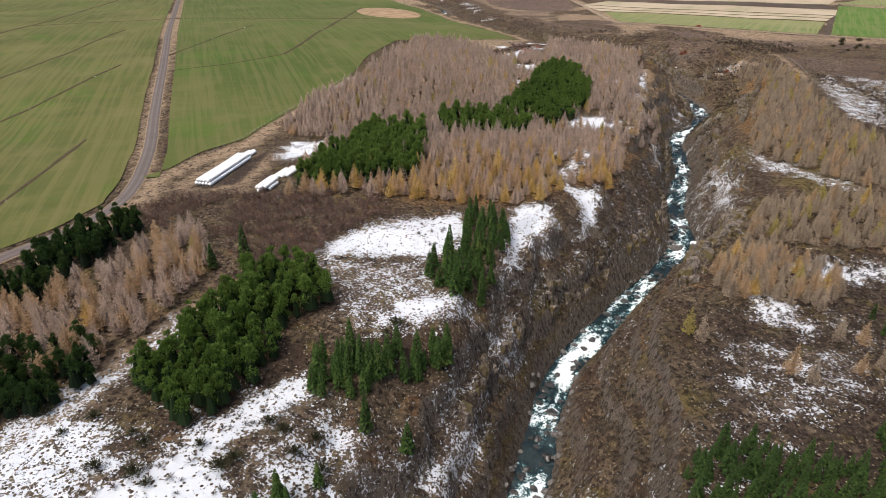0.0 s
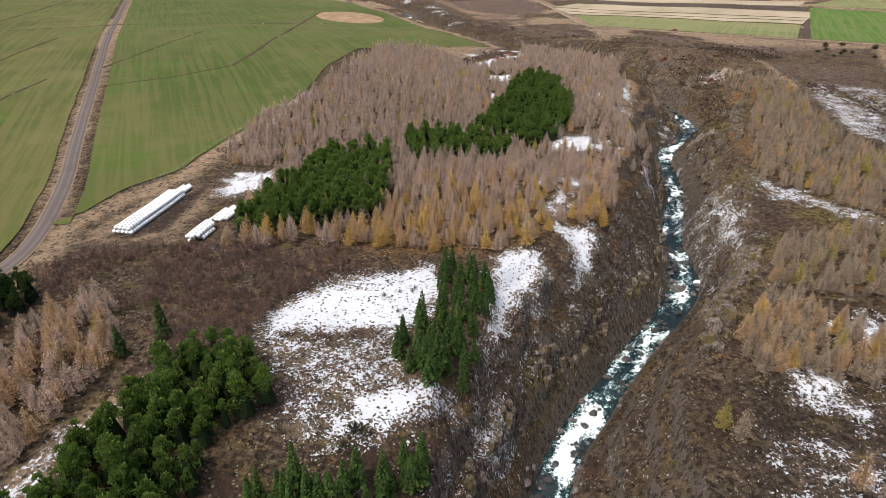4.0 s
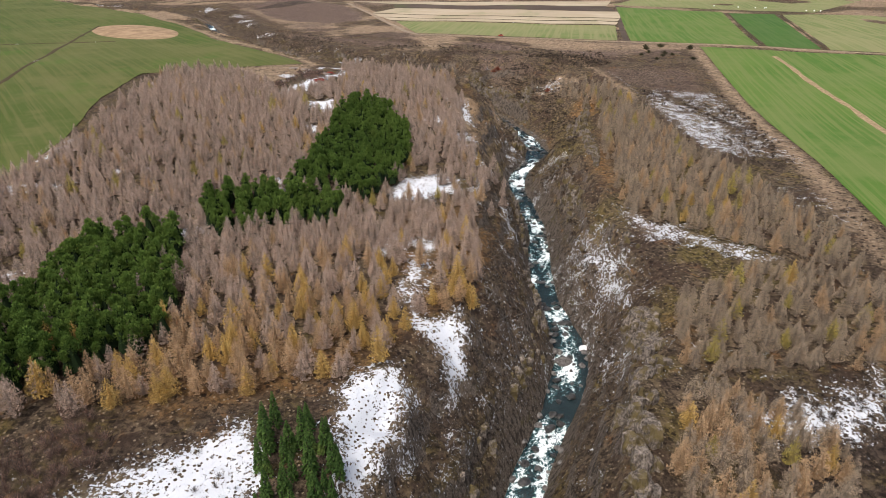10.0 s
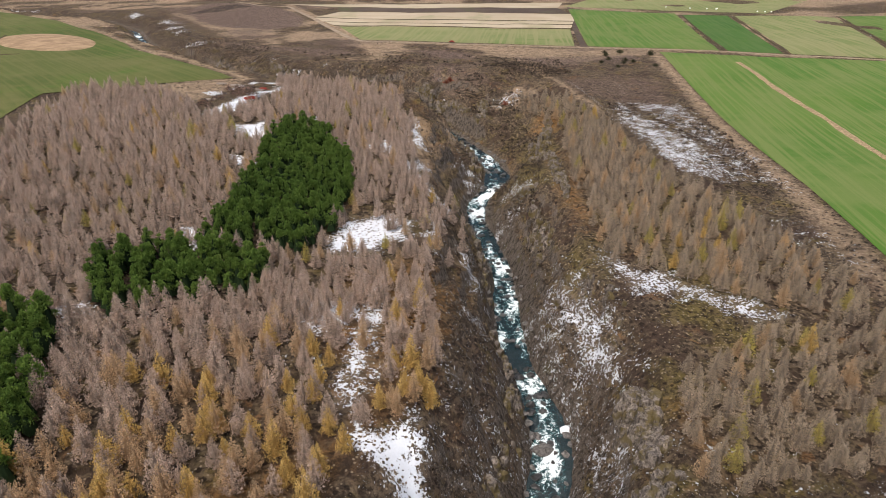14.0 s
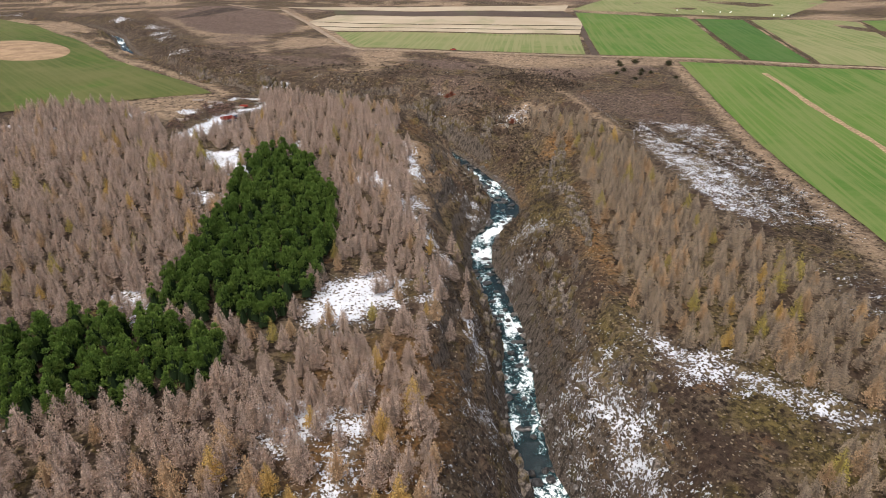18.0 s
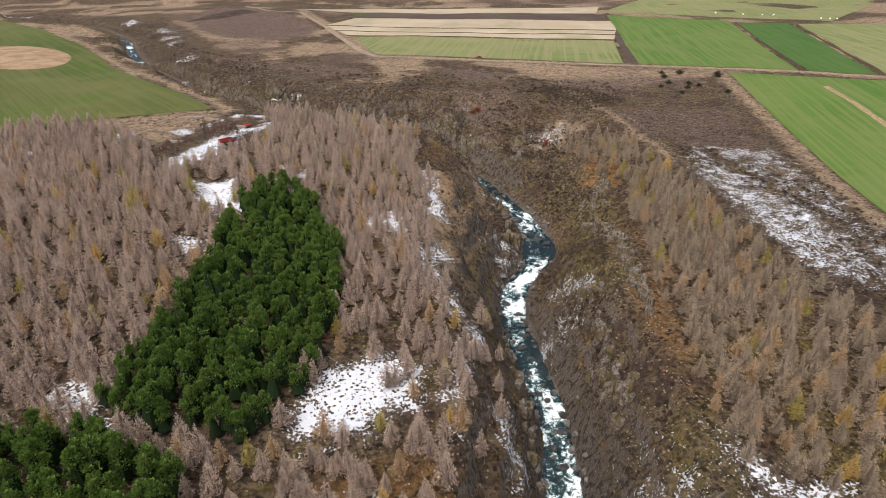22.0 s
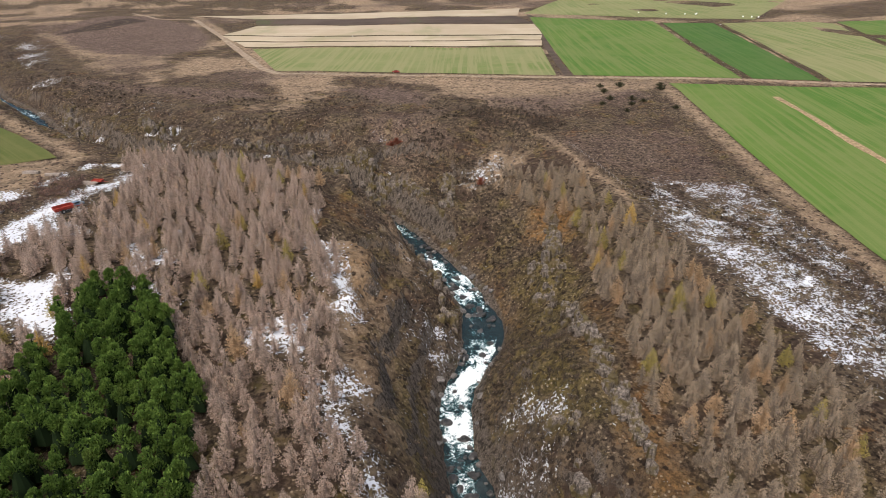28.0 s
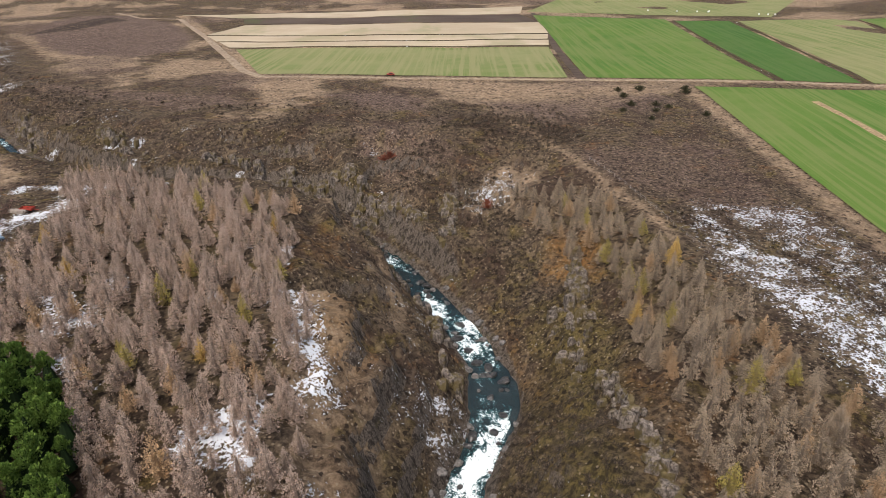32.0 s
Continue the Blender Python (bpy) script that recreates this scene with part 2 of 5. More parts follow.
GROUND = ground_material()
WATER = water_material()
GRASS_W = field_material("hay_meadow_grass", (0.064, 0.078, 0.019), (0.092, 0.098, 0.028), (0.158, 0.136, 0.057), 108, 0.45)
GRASS_E = field_material("bright_meadow_grass", (0.056, 0.080, 0.016), (0.080, 0.095, 0.025), (0.135, 0.124, 0.050), 110, 0.45)
GRASS_R = field_material("mown_green_grass", (0.063, 0.129, 0.021), (0.089, 0.148, 0.029), (0.144, 0.170, 0.056), 60, 0.8)
GRASS_D = field_material("deep_green_grass", (0.037, 0.095, 0.016), (0.052, 0.110, 0.021), (0.080, 0.125, 0.037), 56, 0.7)
GRASS_P = field_material("pale_green_grass", (0.132, 0.163, 0.054), (0.170, 0.186, 0.074), (0.232, 0.217, 0.108), 60, 0.8)
STUBBLE = field_material("pale_stubble", (0.37, 0.305, 0.215), (0.44, 0.37, 0.27), (0.33, 0.265, 0.18), -28, 0.5)
PLOUGH = field_material("ploughed_soil", (0.060, 0.042, 0.033), (0.085, 0.060, 0.046), (0.11, 0.085, 0.065), -28, 0.5)
def road_material():
    """Gravel with two paler wheel tracks; across runs from -1 to 1."""
    m = Nodes("road_gravel", 0.95, 0.1)
    u = m.math("ABSOLUTE", m.attr("across"))
    grit, patchy = m.noise(2.5, 4, 0.7), m.noise(0.15, 3)
    c = m.mix(grit, (0.085, 0.072, 0.068), (0.150, 0.125, 0.115))
    rut = m.step(m.math("ABSOLUTE", m.math("SUBTRACT", u, 0.42)), 0.22, 0.10)
    c = m.mix(m.math("MULTIPLY", rut, 0.5), c, (0.18, 0.155, 0.145))
    c = m.mix(m.step(m.math("ADD", u, m.math("MULTIPLY", m.math("SUBTRACT", grit, 0.5), 0.5)), 0.80, 0.98), c, (0.30, 0.215, 0.125))
    c = m.mix(m.step(patchy, 0.4, 0.7, 0.0, 0.4), c, (0.10, 0.08, 0.07))
    m.bump(grit, 0.4, 0.08)
    return m.done(c)


def ditch_material():
    m = Nodes("ditch_bank", 0.95, 0.1)
    n, bits = m.noise(0.7, 4, 0.7), m.noise(0.32, 4, 0.7)
    c = m.mix(n, (0.030, 0.024, 0.016), (0.105, 0.080, 0.045))
    c = m.mix(m.step(bits, 0.66, 0.69), c, (0.72, 0.74, 0.76))
    m.bump(n, 0.6, 0.2)
    return m.done(c)


ROADBED, DITCH = road_material(), ditch_material()
TRACK = plain("dry_dirt_track", (0.17, 0.125, 0.085), (0.34, 0.265, 0.185), 0.5, 0.95)
# old: bark colour darkened further to hold the crowns' inner shade
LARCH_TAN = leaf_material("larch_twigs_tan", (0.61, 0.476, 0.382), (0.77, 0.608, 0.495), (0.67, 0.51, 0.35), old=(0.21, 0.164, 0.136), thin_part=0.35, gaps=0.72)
# east-bank twigs: a more olive tan, with that side's dimness painted into the colour
LARCH_OLIVE_DIM = leaf_material("larch_twigs_olive_dim", (0.50, 0.400, 0.292), (0.62, 0.500, 0.370), (0.58, 0.45, 0.26), old=(0.18, 0.144, 0.112), thin_part=0.35, gaps=0.72)
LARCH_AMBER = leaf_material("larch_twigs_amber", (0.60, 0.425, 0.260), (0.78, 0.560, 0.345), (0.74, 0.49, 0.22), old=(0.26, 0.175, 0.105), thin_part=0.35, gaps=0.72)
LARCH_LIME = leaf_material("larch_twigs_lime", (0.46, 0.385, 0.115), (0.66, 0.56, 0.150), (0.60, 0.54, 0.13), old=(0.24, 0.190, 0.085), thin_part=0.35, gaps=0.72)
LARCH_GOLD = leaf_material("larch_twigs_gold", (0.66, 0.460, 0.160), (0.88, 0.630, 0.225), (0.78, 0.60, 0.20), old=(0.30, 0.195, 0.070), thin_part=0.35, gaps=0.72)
DEADGRASS = plain("dead_grass_bank", (0.17, 0.115, 0.065), (0.36, 0.265, 0.155), 0.8, 0.95)
# needles: old is the dark between tufts, painted at their feet
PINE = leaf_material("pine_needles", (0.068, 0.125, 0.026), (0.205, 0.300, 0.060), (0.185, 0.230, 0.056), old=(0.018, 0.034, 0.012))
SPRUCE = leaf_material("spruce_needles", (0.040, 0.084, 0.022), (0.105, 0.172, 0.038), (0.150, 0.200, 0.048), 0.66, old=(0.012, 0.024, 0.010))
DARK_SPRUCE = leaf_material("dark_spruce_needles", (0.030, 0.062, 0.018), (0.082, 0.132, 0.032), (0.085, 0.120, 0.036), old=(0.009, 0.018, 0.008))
SCRUB = leaf_material("bare_birch_twigs", (0.170, 0.112, 0.090), (0.370, 0.248, 0.196), (0.330, 0.185, 0.100), old=(0.070, 0.050, 0.042), thin_part=0.35, gaps=0.65)
SCRUB_GREY = leaf_material("bare_willow_twigs", (0.085, 0.064, 0.048), (0.225, 0.170, 0.124), (0.21, 0.130, 0.06), old=(0.055, 0.043, 0.034), thin_part=0.35, gaps=0.65)
JUNIPER = leaf_material("juniper_needles", (0.030, 0.032, 0.016), (0.100, 0.095, 0.050), (0.12, 0.085, 0.05))
ROWAN = leaf_material("red_shrub_twigs", (0.13, 0.045, 0.030), (0.30, 0.100, 0.055), (0.26, 0.11, 0.05))
BARK = plain("bark", (0.060, 0.042, 0.032), (0.140, 0.105, 0.085), 6.0, 0.95)
WET = plain("wet_basalt", (0.014, 0.014, 0.014), (0.060, 0.056, 0.052), 1.6, 0.35, 0.6, 0.5)
STONE = plain("basalt_stone", (0.050, 0.045, 0.042), (0.185, 0.170, 0.158), 1.6, 0.9, 0.8)
def cliff_material():
    m = Nodes("cliff_rock", 0.95, 0.15)
    n, moss = m.noise(1.3, 5, 0.7), m.noise(0.35, 4, 0.65)
    crack = m.noise(1.0, 4, 0.7, m.place((2.4, 2.4, 0.35)))
    c = m.mix(m.step(n, 0.3, 0.7), (0.062, 0.051, 0.043), (0.285, 0.240, 0.202))
    c = m.mix(m.step(crack, 0.52, 0.40, 0.0, 0.7), c, (0.026, 0.020, 0.016))
    c = m.mix(m.step(moss, 0.46, 0.60, 0.0, 0.85), c, (0.105, 0.080, 0.030))
    m.bump(m.math("ADD", n, crack), 0.9, 0.35)
    return m.done(c)


CLIFF = cliff_material()
WRAP = plain("bale_wrap", (0.74, 0.77, 0.78), (0.84, 0.86, 0.86), 3.0, 0.35, 0.15, 0.5)


# ---- the ground's form ----
RIVER = np.array([(-12, 40, -37), (6, 78, -34.5), (19.6, 104, -32.7), (28, 132, -30.5), (35, 146.5, -29.3), (49, 163.5, -27.9), (63.5, 181, -26.3),
                  (79.5, 197, -24.5), (90.5, 211, -22.8), (94.5, 225, -20.8), (96, 240, -19.5), (105, 262, -18), (113.5, 280, -16.9), (117, 296, -15.6),
                  (121, 316, -14), (128.5, 332, -12.9), (146, 347, -11.7), (152.5, 360, -10.8), (154, 378, -9.5), (153, 395, -8.6), (152, 410, -7.6),
                  (149, 425, -6.8), (142, 438, -6.3), (128, 450, -5.5), (108, 462, -4), (86, 482, -2), (66, 514, 1), (49, 555, 3.5), (36, 600, 6.5), (18, 645, 8),
                  (6, 710, 10), (0, 770, 11), (-30, 850, 12), (-110, 950, 13)], float)


def smooth_curve(pts, step):
    """Points a step apart along a rounded line through pts."""
    seg = np.r_[0, np.cumsum(np.hypot(*np.diff(pts[:, :2], axis=0).T))]
    s = np.arange(0, seg[-1], step)
    out = np.stack([np.interp(s, seg, pts[:, i]) for i in range(pts.shape[1])], 1)
    k = np.ones(5) / 5
    for i in range(pts.shape[1]):
        out[2:-2, i] = np.convolve(out[:, i], k, "valid")
    return out


BED = smooth_curve(RIVER, 2.5)
BED_Y = BED[:, 1]


def lattice(x, y, seed):
    v = np.sin(x * 127.1 + y * 311.7 + seed * 74.7) * 43758.5453
    return v - np.floor(v)


def vnoise(x, y, seed=0):
    """Value noise, 0 to 1."""
    xi, yi = np.floor(x), np.floor(y)
    fx, fy = x - xi, y - yi
    fx, fy = fx * fx * (3 - 2 * fx), fy * fy * (3 - 2 * fy)
    a = lattice(xi, yi, seed) * (1 - fx) + lattice(xi + 1, yi, seed) * fx
    b = lattice(xi, yi + 1, seed) * (1 - fx) + lattice(xi + 1, yi + 1, seed) * fx
    return a * (1 - fy) + b * fy


def fbm(x, y, size, seed=0, octaves=4):
    """Noise of several sizes, -1 to 1; size is the largest wave in metres."""
    out, amp, total = 0, 1.0, 0
    for i in range(octaves):
        out = out + amp * (2 * vnoise(x / size + 17.3 * i, y / size - 9.1 * i, seed + i) - 1)
        total += amp
        amp *= 0.5
        size *= 0.47
    return out / total


def river_side(x, y):
    """Distance from the river's middle (right bank positive, looking upstream), the river's height there and its place along BED."""
    x, y = np.asarray(x, float), np.asarray(y, float)
    shape = x.shape
    x, y = x.ravel(), y.ravel()
    best, side, z, at = np.full(x.size, 1e9), np.zeros(x.size), np.zeros(x.size), np.zeros(x.size)
    for i in range(len(BED) - 1):
        ax, ay, az = BED[i]
        dx, dy, dz = BED[i + 1] - BED[i]
        u = np.clip(((x - ax) * dx + (y - ay) * dy) / (dx * dx + dy * dy), 0, 1)
        px, py = x - ax - u * dx, y - ay - u * dy
        d = px * px + py * py
        m = d < best
        best[m] = d[m]
        side[m] = np.sign(dy * px - dx * py)[m]
        z[m] = (az + u * dz)[m]
        at[m] = (ay + u * dy)[m]
    return (np.sqrt(best) * np.where(side == 0, 1, side)).reshape(shape), z.reshape(shape), at.reshape(shape)


def ramp(v, a, b):
    u = np.clip((v - a) / (b - a), 0, 1)
    return u * u * (3 - 2 * u)


def plateau(x, y, d):
    left = np.interp(y, [-200, 0, 100, 150, 200, 250, 300, 350, 400, 460], [-7, -3.5, 0, 5, 6.5, 7.5, 10.5, 14.5, 16.5, 17])
    right = np.interp(y, [-200, 0, 100, 150, 200, 250, 300, 350, 400, 450], [-14, -8, -4, -2.5, 0, 4, 7, 10.5, 14, 17])
    far = ramp(x, 105, 190) * np.interp(y, [90, 190], [0, 1])
    right = right * (1 - far) + far * np.interp(y, [100, 150, 204, 300, 380, 450], [1, 4, 6.5, 9, 13, 17])
    left = left - 2.0 * ramp(d, -75, -25) * ramp(y, 320, 260)
    left = left + 3.0 * ramp(y, 400, 500) * ramp(x, 100, 30)
    k = ramp(d, -25, 25)
    return left * (1 - k) + right * k


def widths(s):
    wl = np.interp(s, [0, 100, 135, 180, 215, 270, 320, 345, 375, 405, 420, 450, 520, 700, 900], [40, 34, 28, 30, 34, 24, 28, 38, 48, 36, 26, 18, 24, 30, 40])
    wr = np.interp(s, [0, 100, 135, 180, 215, 270, 320, 345, 380, 420, 450, 520, 700, 900], [34, 30, 24, 20, 24, 22, 26, 36, 58, 68, 46, 38, 34, 40])
    return wl, wr


def heathland(x, y):
    """1 on wild ground, 0 under the fields of the plain."""
    east = ramp(x - np.interp(y, [140, 214, 257, 334, 464], [150, 193, 217, 254, 328]), -4, -20)
    return east * ramp(y - (592 - 0.664 * np.maximum(x - 157, 0)), -4, -30)


def bed_half(s):
    """Half the river's width."""
    return 3.9 - 0.3 * ramp(s, 180, 230) - 1.3 * ramp(s, 440, 480) + 0.5 * np.sin(s * 0.21) * np.sin(s * 0.083 + 1) + 1.6 * np.exp(-((s - 352) / 9) ** 2) + 0.9 * np.exp(-((s - 212) / 10) ** 2)


def height(x, y, rough=1.0):
    """The ground's height."""
    x, y = np.asarray(x, float), np.asarray(y, float)
    d, zr, s = river_side(x, y)
    top = plateau(x, y, d) + 0.9 * fbm(x, y, 60, 3, 3)
    wl, wr = widths(s)
    w = np.where(d < 0, wl, wr) * (1 + 0.22 * fbm(x, y, 26, 11, 3))
    a = np.abs(d)
    half = bed_half(s)
    u = np.clip((a - half) / (w - half), 0, 1.0)
    f = 1 - (1 - u) ** np.where(d < 0, np.interp(s, [150, 200, 330, 346, 370, 392, 430], [1.7, 2.1, 2.1, 1.05, 1.05, 2.6, 3.0]), np.interp(s, [150, 190, 240, 310, 360, 415, 440], [0.80, 1.2, 2.2, 2.2, 1.4, 1.4, 2.3]))
    # bluffs over the upper bends
    bluff = 0.42 * ramp(d + 3 * fbm(x, y, 11, 75, 3), 7, 11.5) * ramp(s, 386, 400) * ramp(s, 436, 424) + 0.80 * ramp(d + 4 * fbm(x, y, 13, 76, 3), 8, 13) * ramp(s, 426, 440) * ramp(s, 500, 470)
    f = np.where(d > 0, np.maximum(f, bluff), np.maximum(f, 0.62 * ramp(-d + 3 * fbm(x, y, 11, 77, 3), 6, 10.5) * ramp(s, 378, 396) * ramp(s, 446, 430)))
    # the upper gorge: broken walls under the heath
    wall = ramp(s, 432, 452) * ramp(s, 720, 620)
    face = np.clip(0.12 * u / 0.2, 0, 0.12) + 0.50 * ramp(u + 0.10 * fbm(x, y, 14, 78, 3), 0.20, 0.36) + 0.38 * ramp(u + 0.12 * fbm(x, y, 22, 79, 3), 0.34, 1.0)
    f = np.where(d > 0, f * (1 - wall) + face * wall, f)
    slope = np.clip(u * (1 - u) * 4, 0, 1)
    # ledges: bands of cliff broken by gentler ground
    q = f * 3.6 + 0.9 * fbm(x, y, 17, 71, 3)
    step = (np.floor(q) + ramp(q - np.floor(q), 0.30, 0.72)) / 3.6 - 0.25 * fbm(x, y, 17, 71, 3)
    bands = ramp(fbm(x, y, 38, 72, 3), -0.35, 0.25) * rough * slope
    f = np.clip(f * (1 - 0.75 * bands) + step * 0.75 * bands, 0, 1.03)
    h = zr + 0.1 + (top - zr - 0.1) * f
    gully = fbm(s * 1.0 + 0.35 * x, d * 0.4, 15, 21, 4)
    crag = 1 - 2 * np.abs(fbm(x, y, 8.5, 31, 4))
    h = h + rough * slope * ramp(u, 0.04, 0.32) * (2.0 * gully + 1.5 * crag + 1.6 * fbm(x, y, 5.5, 35, 4) - 0.9)
    h = np.where(a < half, zr - 0.9 + 0.5 * fbm(x, y, 4, 5, 2), h)
    hill = 7 * np.exp(-(((x - 60) / 80) ** 2 + ((y - 890) / 80) ** 2))
    bumps = rough * (1 - slope) * (0.22 * heathland(x, y) * fbm(x, y, 6, 41, 3) + 1.3 * ramp(y, 430, 500) * ramp(d, 10, 50) * heathland(x, y) * fbm(x, y, 34, 43, 3))
    return np.where(a < half, h, h + hill + bumps)


# ---- helpers for meshes ----
def mesh_of(name, verts, faces, material, attrs=None, smooth=False):
    """A mesh from arrays; faces all have the same number of corners."""
    me = bpy.data.meshes.new(name)
    verts, faces = np.asarray(verts, np.float32), np.asarray(faces, np.int32)
    n, k = faces.shape
    me.vertices.add(len(verts))
    me.vertices.foreach_set("co", verts.ravel())
    me.loops.add(n * k)
    me.loops.foreach_set("vertex_index", faces.ravel())
    me.polygons.add(n)
    me.polygons.foreach_set("loop_start", np.arange(0, n * k, k, dtype=np.int32))
    me.polygons.foreach_set("use_smooth", np.full(n, smooth))
    me.update(calc_edges=True)
    me.validate()
    me.materials.append(material)
    for key, values in (attrs or {}).items():
        a = me.attributes.new(key, "FLOAT", "POINT")
        a.data.foreach_set("value", np.asarray(values, np.float32))
    return me


def part(name, me, parent, label=""):
    ob = new(name, me)
    ob.parent = parent
    return tagged(ob, label)


def polygon(pts):
    return np.array(pts, float)


def inside(poly, x, y):
    out = np.zeros(np.shape(x), bool)
    for (ax, ay), (bx, by) in zip(poly, np.roll(poly, -1, 0)):
        if ay == by:
            continue
        out ^= ((ay > y) != (by > y)) & (x < (bx - ax) * (y - ay) / (by - ay) + ax)
    return out


def edge_distance(poly, x, y, closed=True):
    best = np.full(np.shape(x), 1e9)
    ends = np.roll(poly, -1, 0) if closed else poly[1:]
    for (ax, ay), (bx, by) in zip(poly, ends):
        dx, dy = bx - ax, by - ay
        u = np.clip(((x - ax) * dx + (y - ay) * dy) / (dx * dx + dy * dy + 1e-9), 0, 1)
        best = np.minimum(best, np.hypot(x - ax - u * dx, y - ay - u * dy))
    return best


def cover(poly, x, y, soft=4.0):
    """1 well inside, 0 well outside, 0.5 at the edge."""
    d = edge_distance(poly, x, y) * np.where(inside(poly, x, y), 1, -1)
    return np.clip(0.5 + d / (2 * soft), 0, 1)


def along(line, x, y, wide, soft=1.5):
    return np.clip(0.5 + (wide - edge_distance(line, x, y, False)) / (2 * soft), 0, 1)


def grid_faces(nx, ny):
    i = (np.arange(ny - 1)[:, None] * nx + np.arange(nx - 1)[None, :]).ravel()
    return np.stack([i, i + 1, i + 1 + nx, i + nx], 1)


# ---- the plan ----
ROAD = polygon([(-520, 1400), (-337, 858), (-216, 518), (-164, 375), (-134, 288), (-114, 234), (-105, 203), (-102, 184), (-107, 166), (-119, 147), (-150, 105), (-230, 20)])
EDGE_Y = [205, 215, 235, 254, 284, 351, 413, 446, 462, 466, 470, 490, 509, 540, 593, 621, 696, 733, 807, 1022, 1400]
EDGE_X = [-106, -99, -94, -82, -74, -52, -47, -38, -33, 8, 53, 46, 38, 24, 3, -3, -24, -40, -65, -180, -360]
# snow: the ground's open patches with how much of it lies white
SNOW = [
    (polygon([(-31, 160), (-16, 177), (6, 183), (9, 167), (-4, 152), (-31, 148)]), 0.84),
    (polygon([(-31, 148), (-4, 152), (2, 136), (8, 134), (-1, 122), (-14, 116), (-25, 121), (-30, 135)]), 0.50),
    (polygon([(-13, 134), (2, 136), (8, 134), (-1, 125), (-14, 121)]), 0.85),
    (polygon([(-62, 74), (-54, 81), (-47, 92), (-38, 102), (-28, 109), (-24, 98), (-35, 87), (-36, 74), (-40, 62), (-66, 62)]), 0.80),
    (polygon([(-95, 70), (-80, 86), (-70, 98), (-62, 92), (-54, 82), (-62, 66)]), 0.66),
    (polygon([(-36, 86), (-22, 98), (-10, 98), (-14, 80), (-36, 68)]), 0.52),
    (polygon([(22, 184), (33, 191), (37, 183), (26, 166), (14, 152), (19, 170)]), 0.82),
    (polygon([(42, 205), (56, 204), (50, 192), (42, 186)]), 0.8),
    (polygon([(51, 236), (58, 234), (52, 217), (44, 207), (42, 212)]), 0.72),
    (polygon([(44, 272), (58, 285), (76, 288), (82, 278), (76, 268), (65, 263), (56, 267)]), 0.76),
    (polygon([(32, 398), (40, 417), (52, 433), (72, 448), (77, 442), (57, 423), (45, 403), (38, 395)]), 0.74),
    (polygon([(42, 386), (55, 382), (54, 354), (43, 358)]), 0.85),
    (polygon([(34, 344), (43, 345), (44, 336), (35, 336)]), 0.8),
    (polygon([(112, 376), (117, 362), (112, 352), (108, 356)]), 0.75),
    (polygon([(97, 322), (101, 321), (99, 300), (96, 283), (79, 259), (83, 270), (93, 290)]), 0.72),
    (polygon([(-67, 236), (-45, 253), (-43, 244), (-58, 222)]), 0.75),
    (polygon([(-52, 352), (-44, 356), (-47, 340), (-58, 330)]), 0.72),
    (polygon([(213, 366), (229, 372), (221, 346), (222, 322), (217, 300), (205, 278), (193, 270), (186, 277), (190, 301), (206, 347)]), 0.50),
    (polygon([(229, 372), (250, 352), (240, 320), (222, 290), (205, 262), (193, 270), (217, 300), (222, 340)]), 0.42),
    (polygon([(123, 251), (128, 246), (141, 218), (150, 205), (140, 206), (133, 214), (120, 230)]), 0.56),
    (polygon([(80, 142), (94, 138), (92, 124), (77, 130)]), 0.72),
    (polygon([(96, 162), (128, 160), (140, 168), (132, 152), (112, 146), (98, 150)]), 0.66),
    (polygon([(62, 124), (92, 122), (96, 104), (70, 92), (54, 100)]), 0.40),
    (polygon([(52, 200), (62, 210), (84, 214), (86, 205), (66, 188), (48, 178)]), 0.26),
    (polygon([(100, 215), (112, 246), (106, 255), (100, 236), (96, 216)]), 0.40),
    (polygon([(132, 302), (137, 300), (134, 312), (127, 315)]), 0.66),
    (polygon([(93, 270), (101, 272), (97, 256), (90, 258)]), 0.64),
    (polygon([(136, 352), (140, 352), (143, 338), (139, 336)]), 0.66),
    (polygon([(-26, 84), (-8, 104), (8, 96), (6, 76), (-14, 70)]), 0.36),
    (polygon([(96, 202), (94, 216), (98, 236), (104, 238), (108, 224), (104, 206)]), 0.34),
    (polygon([(120, 296), (124, 304), (130, 304), (128, 294)]), 0.56),
    (polygon([(200, 262), (210, 300), (226, 322), (240, 326), (226, 280), (208, 250)]), 0.34),
    (polygon([(176, 416), (192, 428), (204, 418), (187, 404)]), 0.46),
    (polygon([(-98, 74), (-78, 99), (-66, 117), (-55, 136), (-50, 133), (-58, 112), (-68, 94), (-84, 70)]), 0.60),
    (polygon([(-64, 250), (-45, 254), (-44, 240), (-54, 226), (-66, 232)]), 0.80),
    (polygon([(112, 366), (115, 356), (110, 342), (104, 340), (107, 356)]), 0.74),
    (polygon([(92, 322), (99, 324), (98, 308), (92, 306)]), 0.66),
    (polygon([(130, 354), (136, 352), (131, 338), (126, 340)]), 0.58),
    (polygon([(34, 60), (44, 96), (58, 120), (74, 110), (70, 86), (56, 62)]), 0.28),
    (polygon([(6, 112), (18, 136), (34, 160), (54, 184), (40, 186), (18, 158), (4, 134)]), 0.30),
]
DIRT = [polygon([(-90, 196), (-78, 194), (-68, 200), (-66, 224), (-66, 238), (-72, 241), (-75, 226), (-84, 202)])]
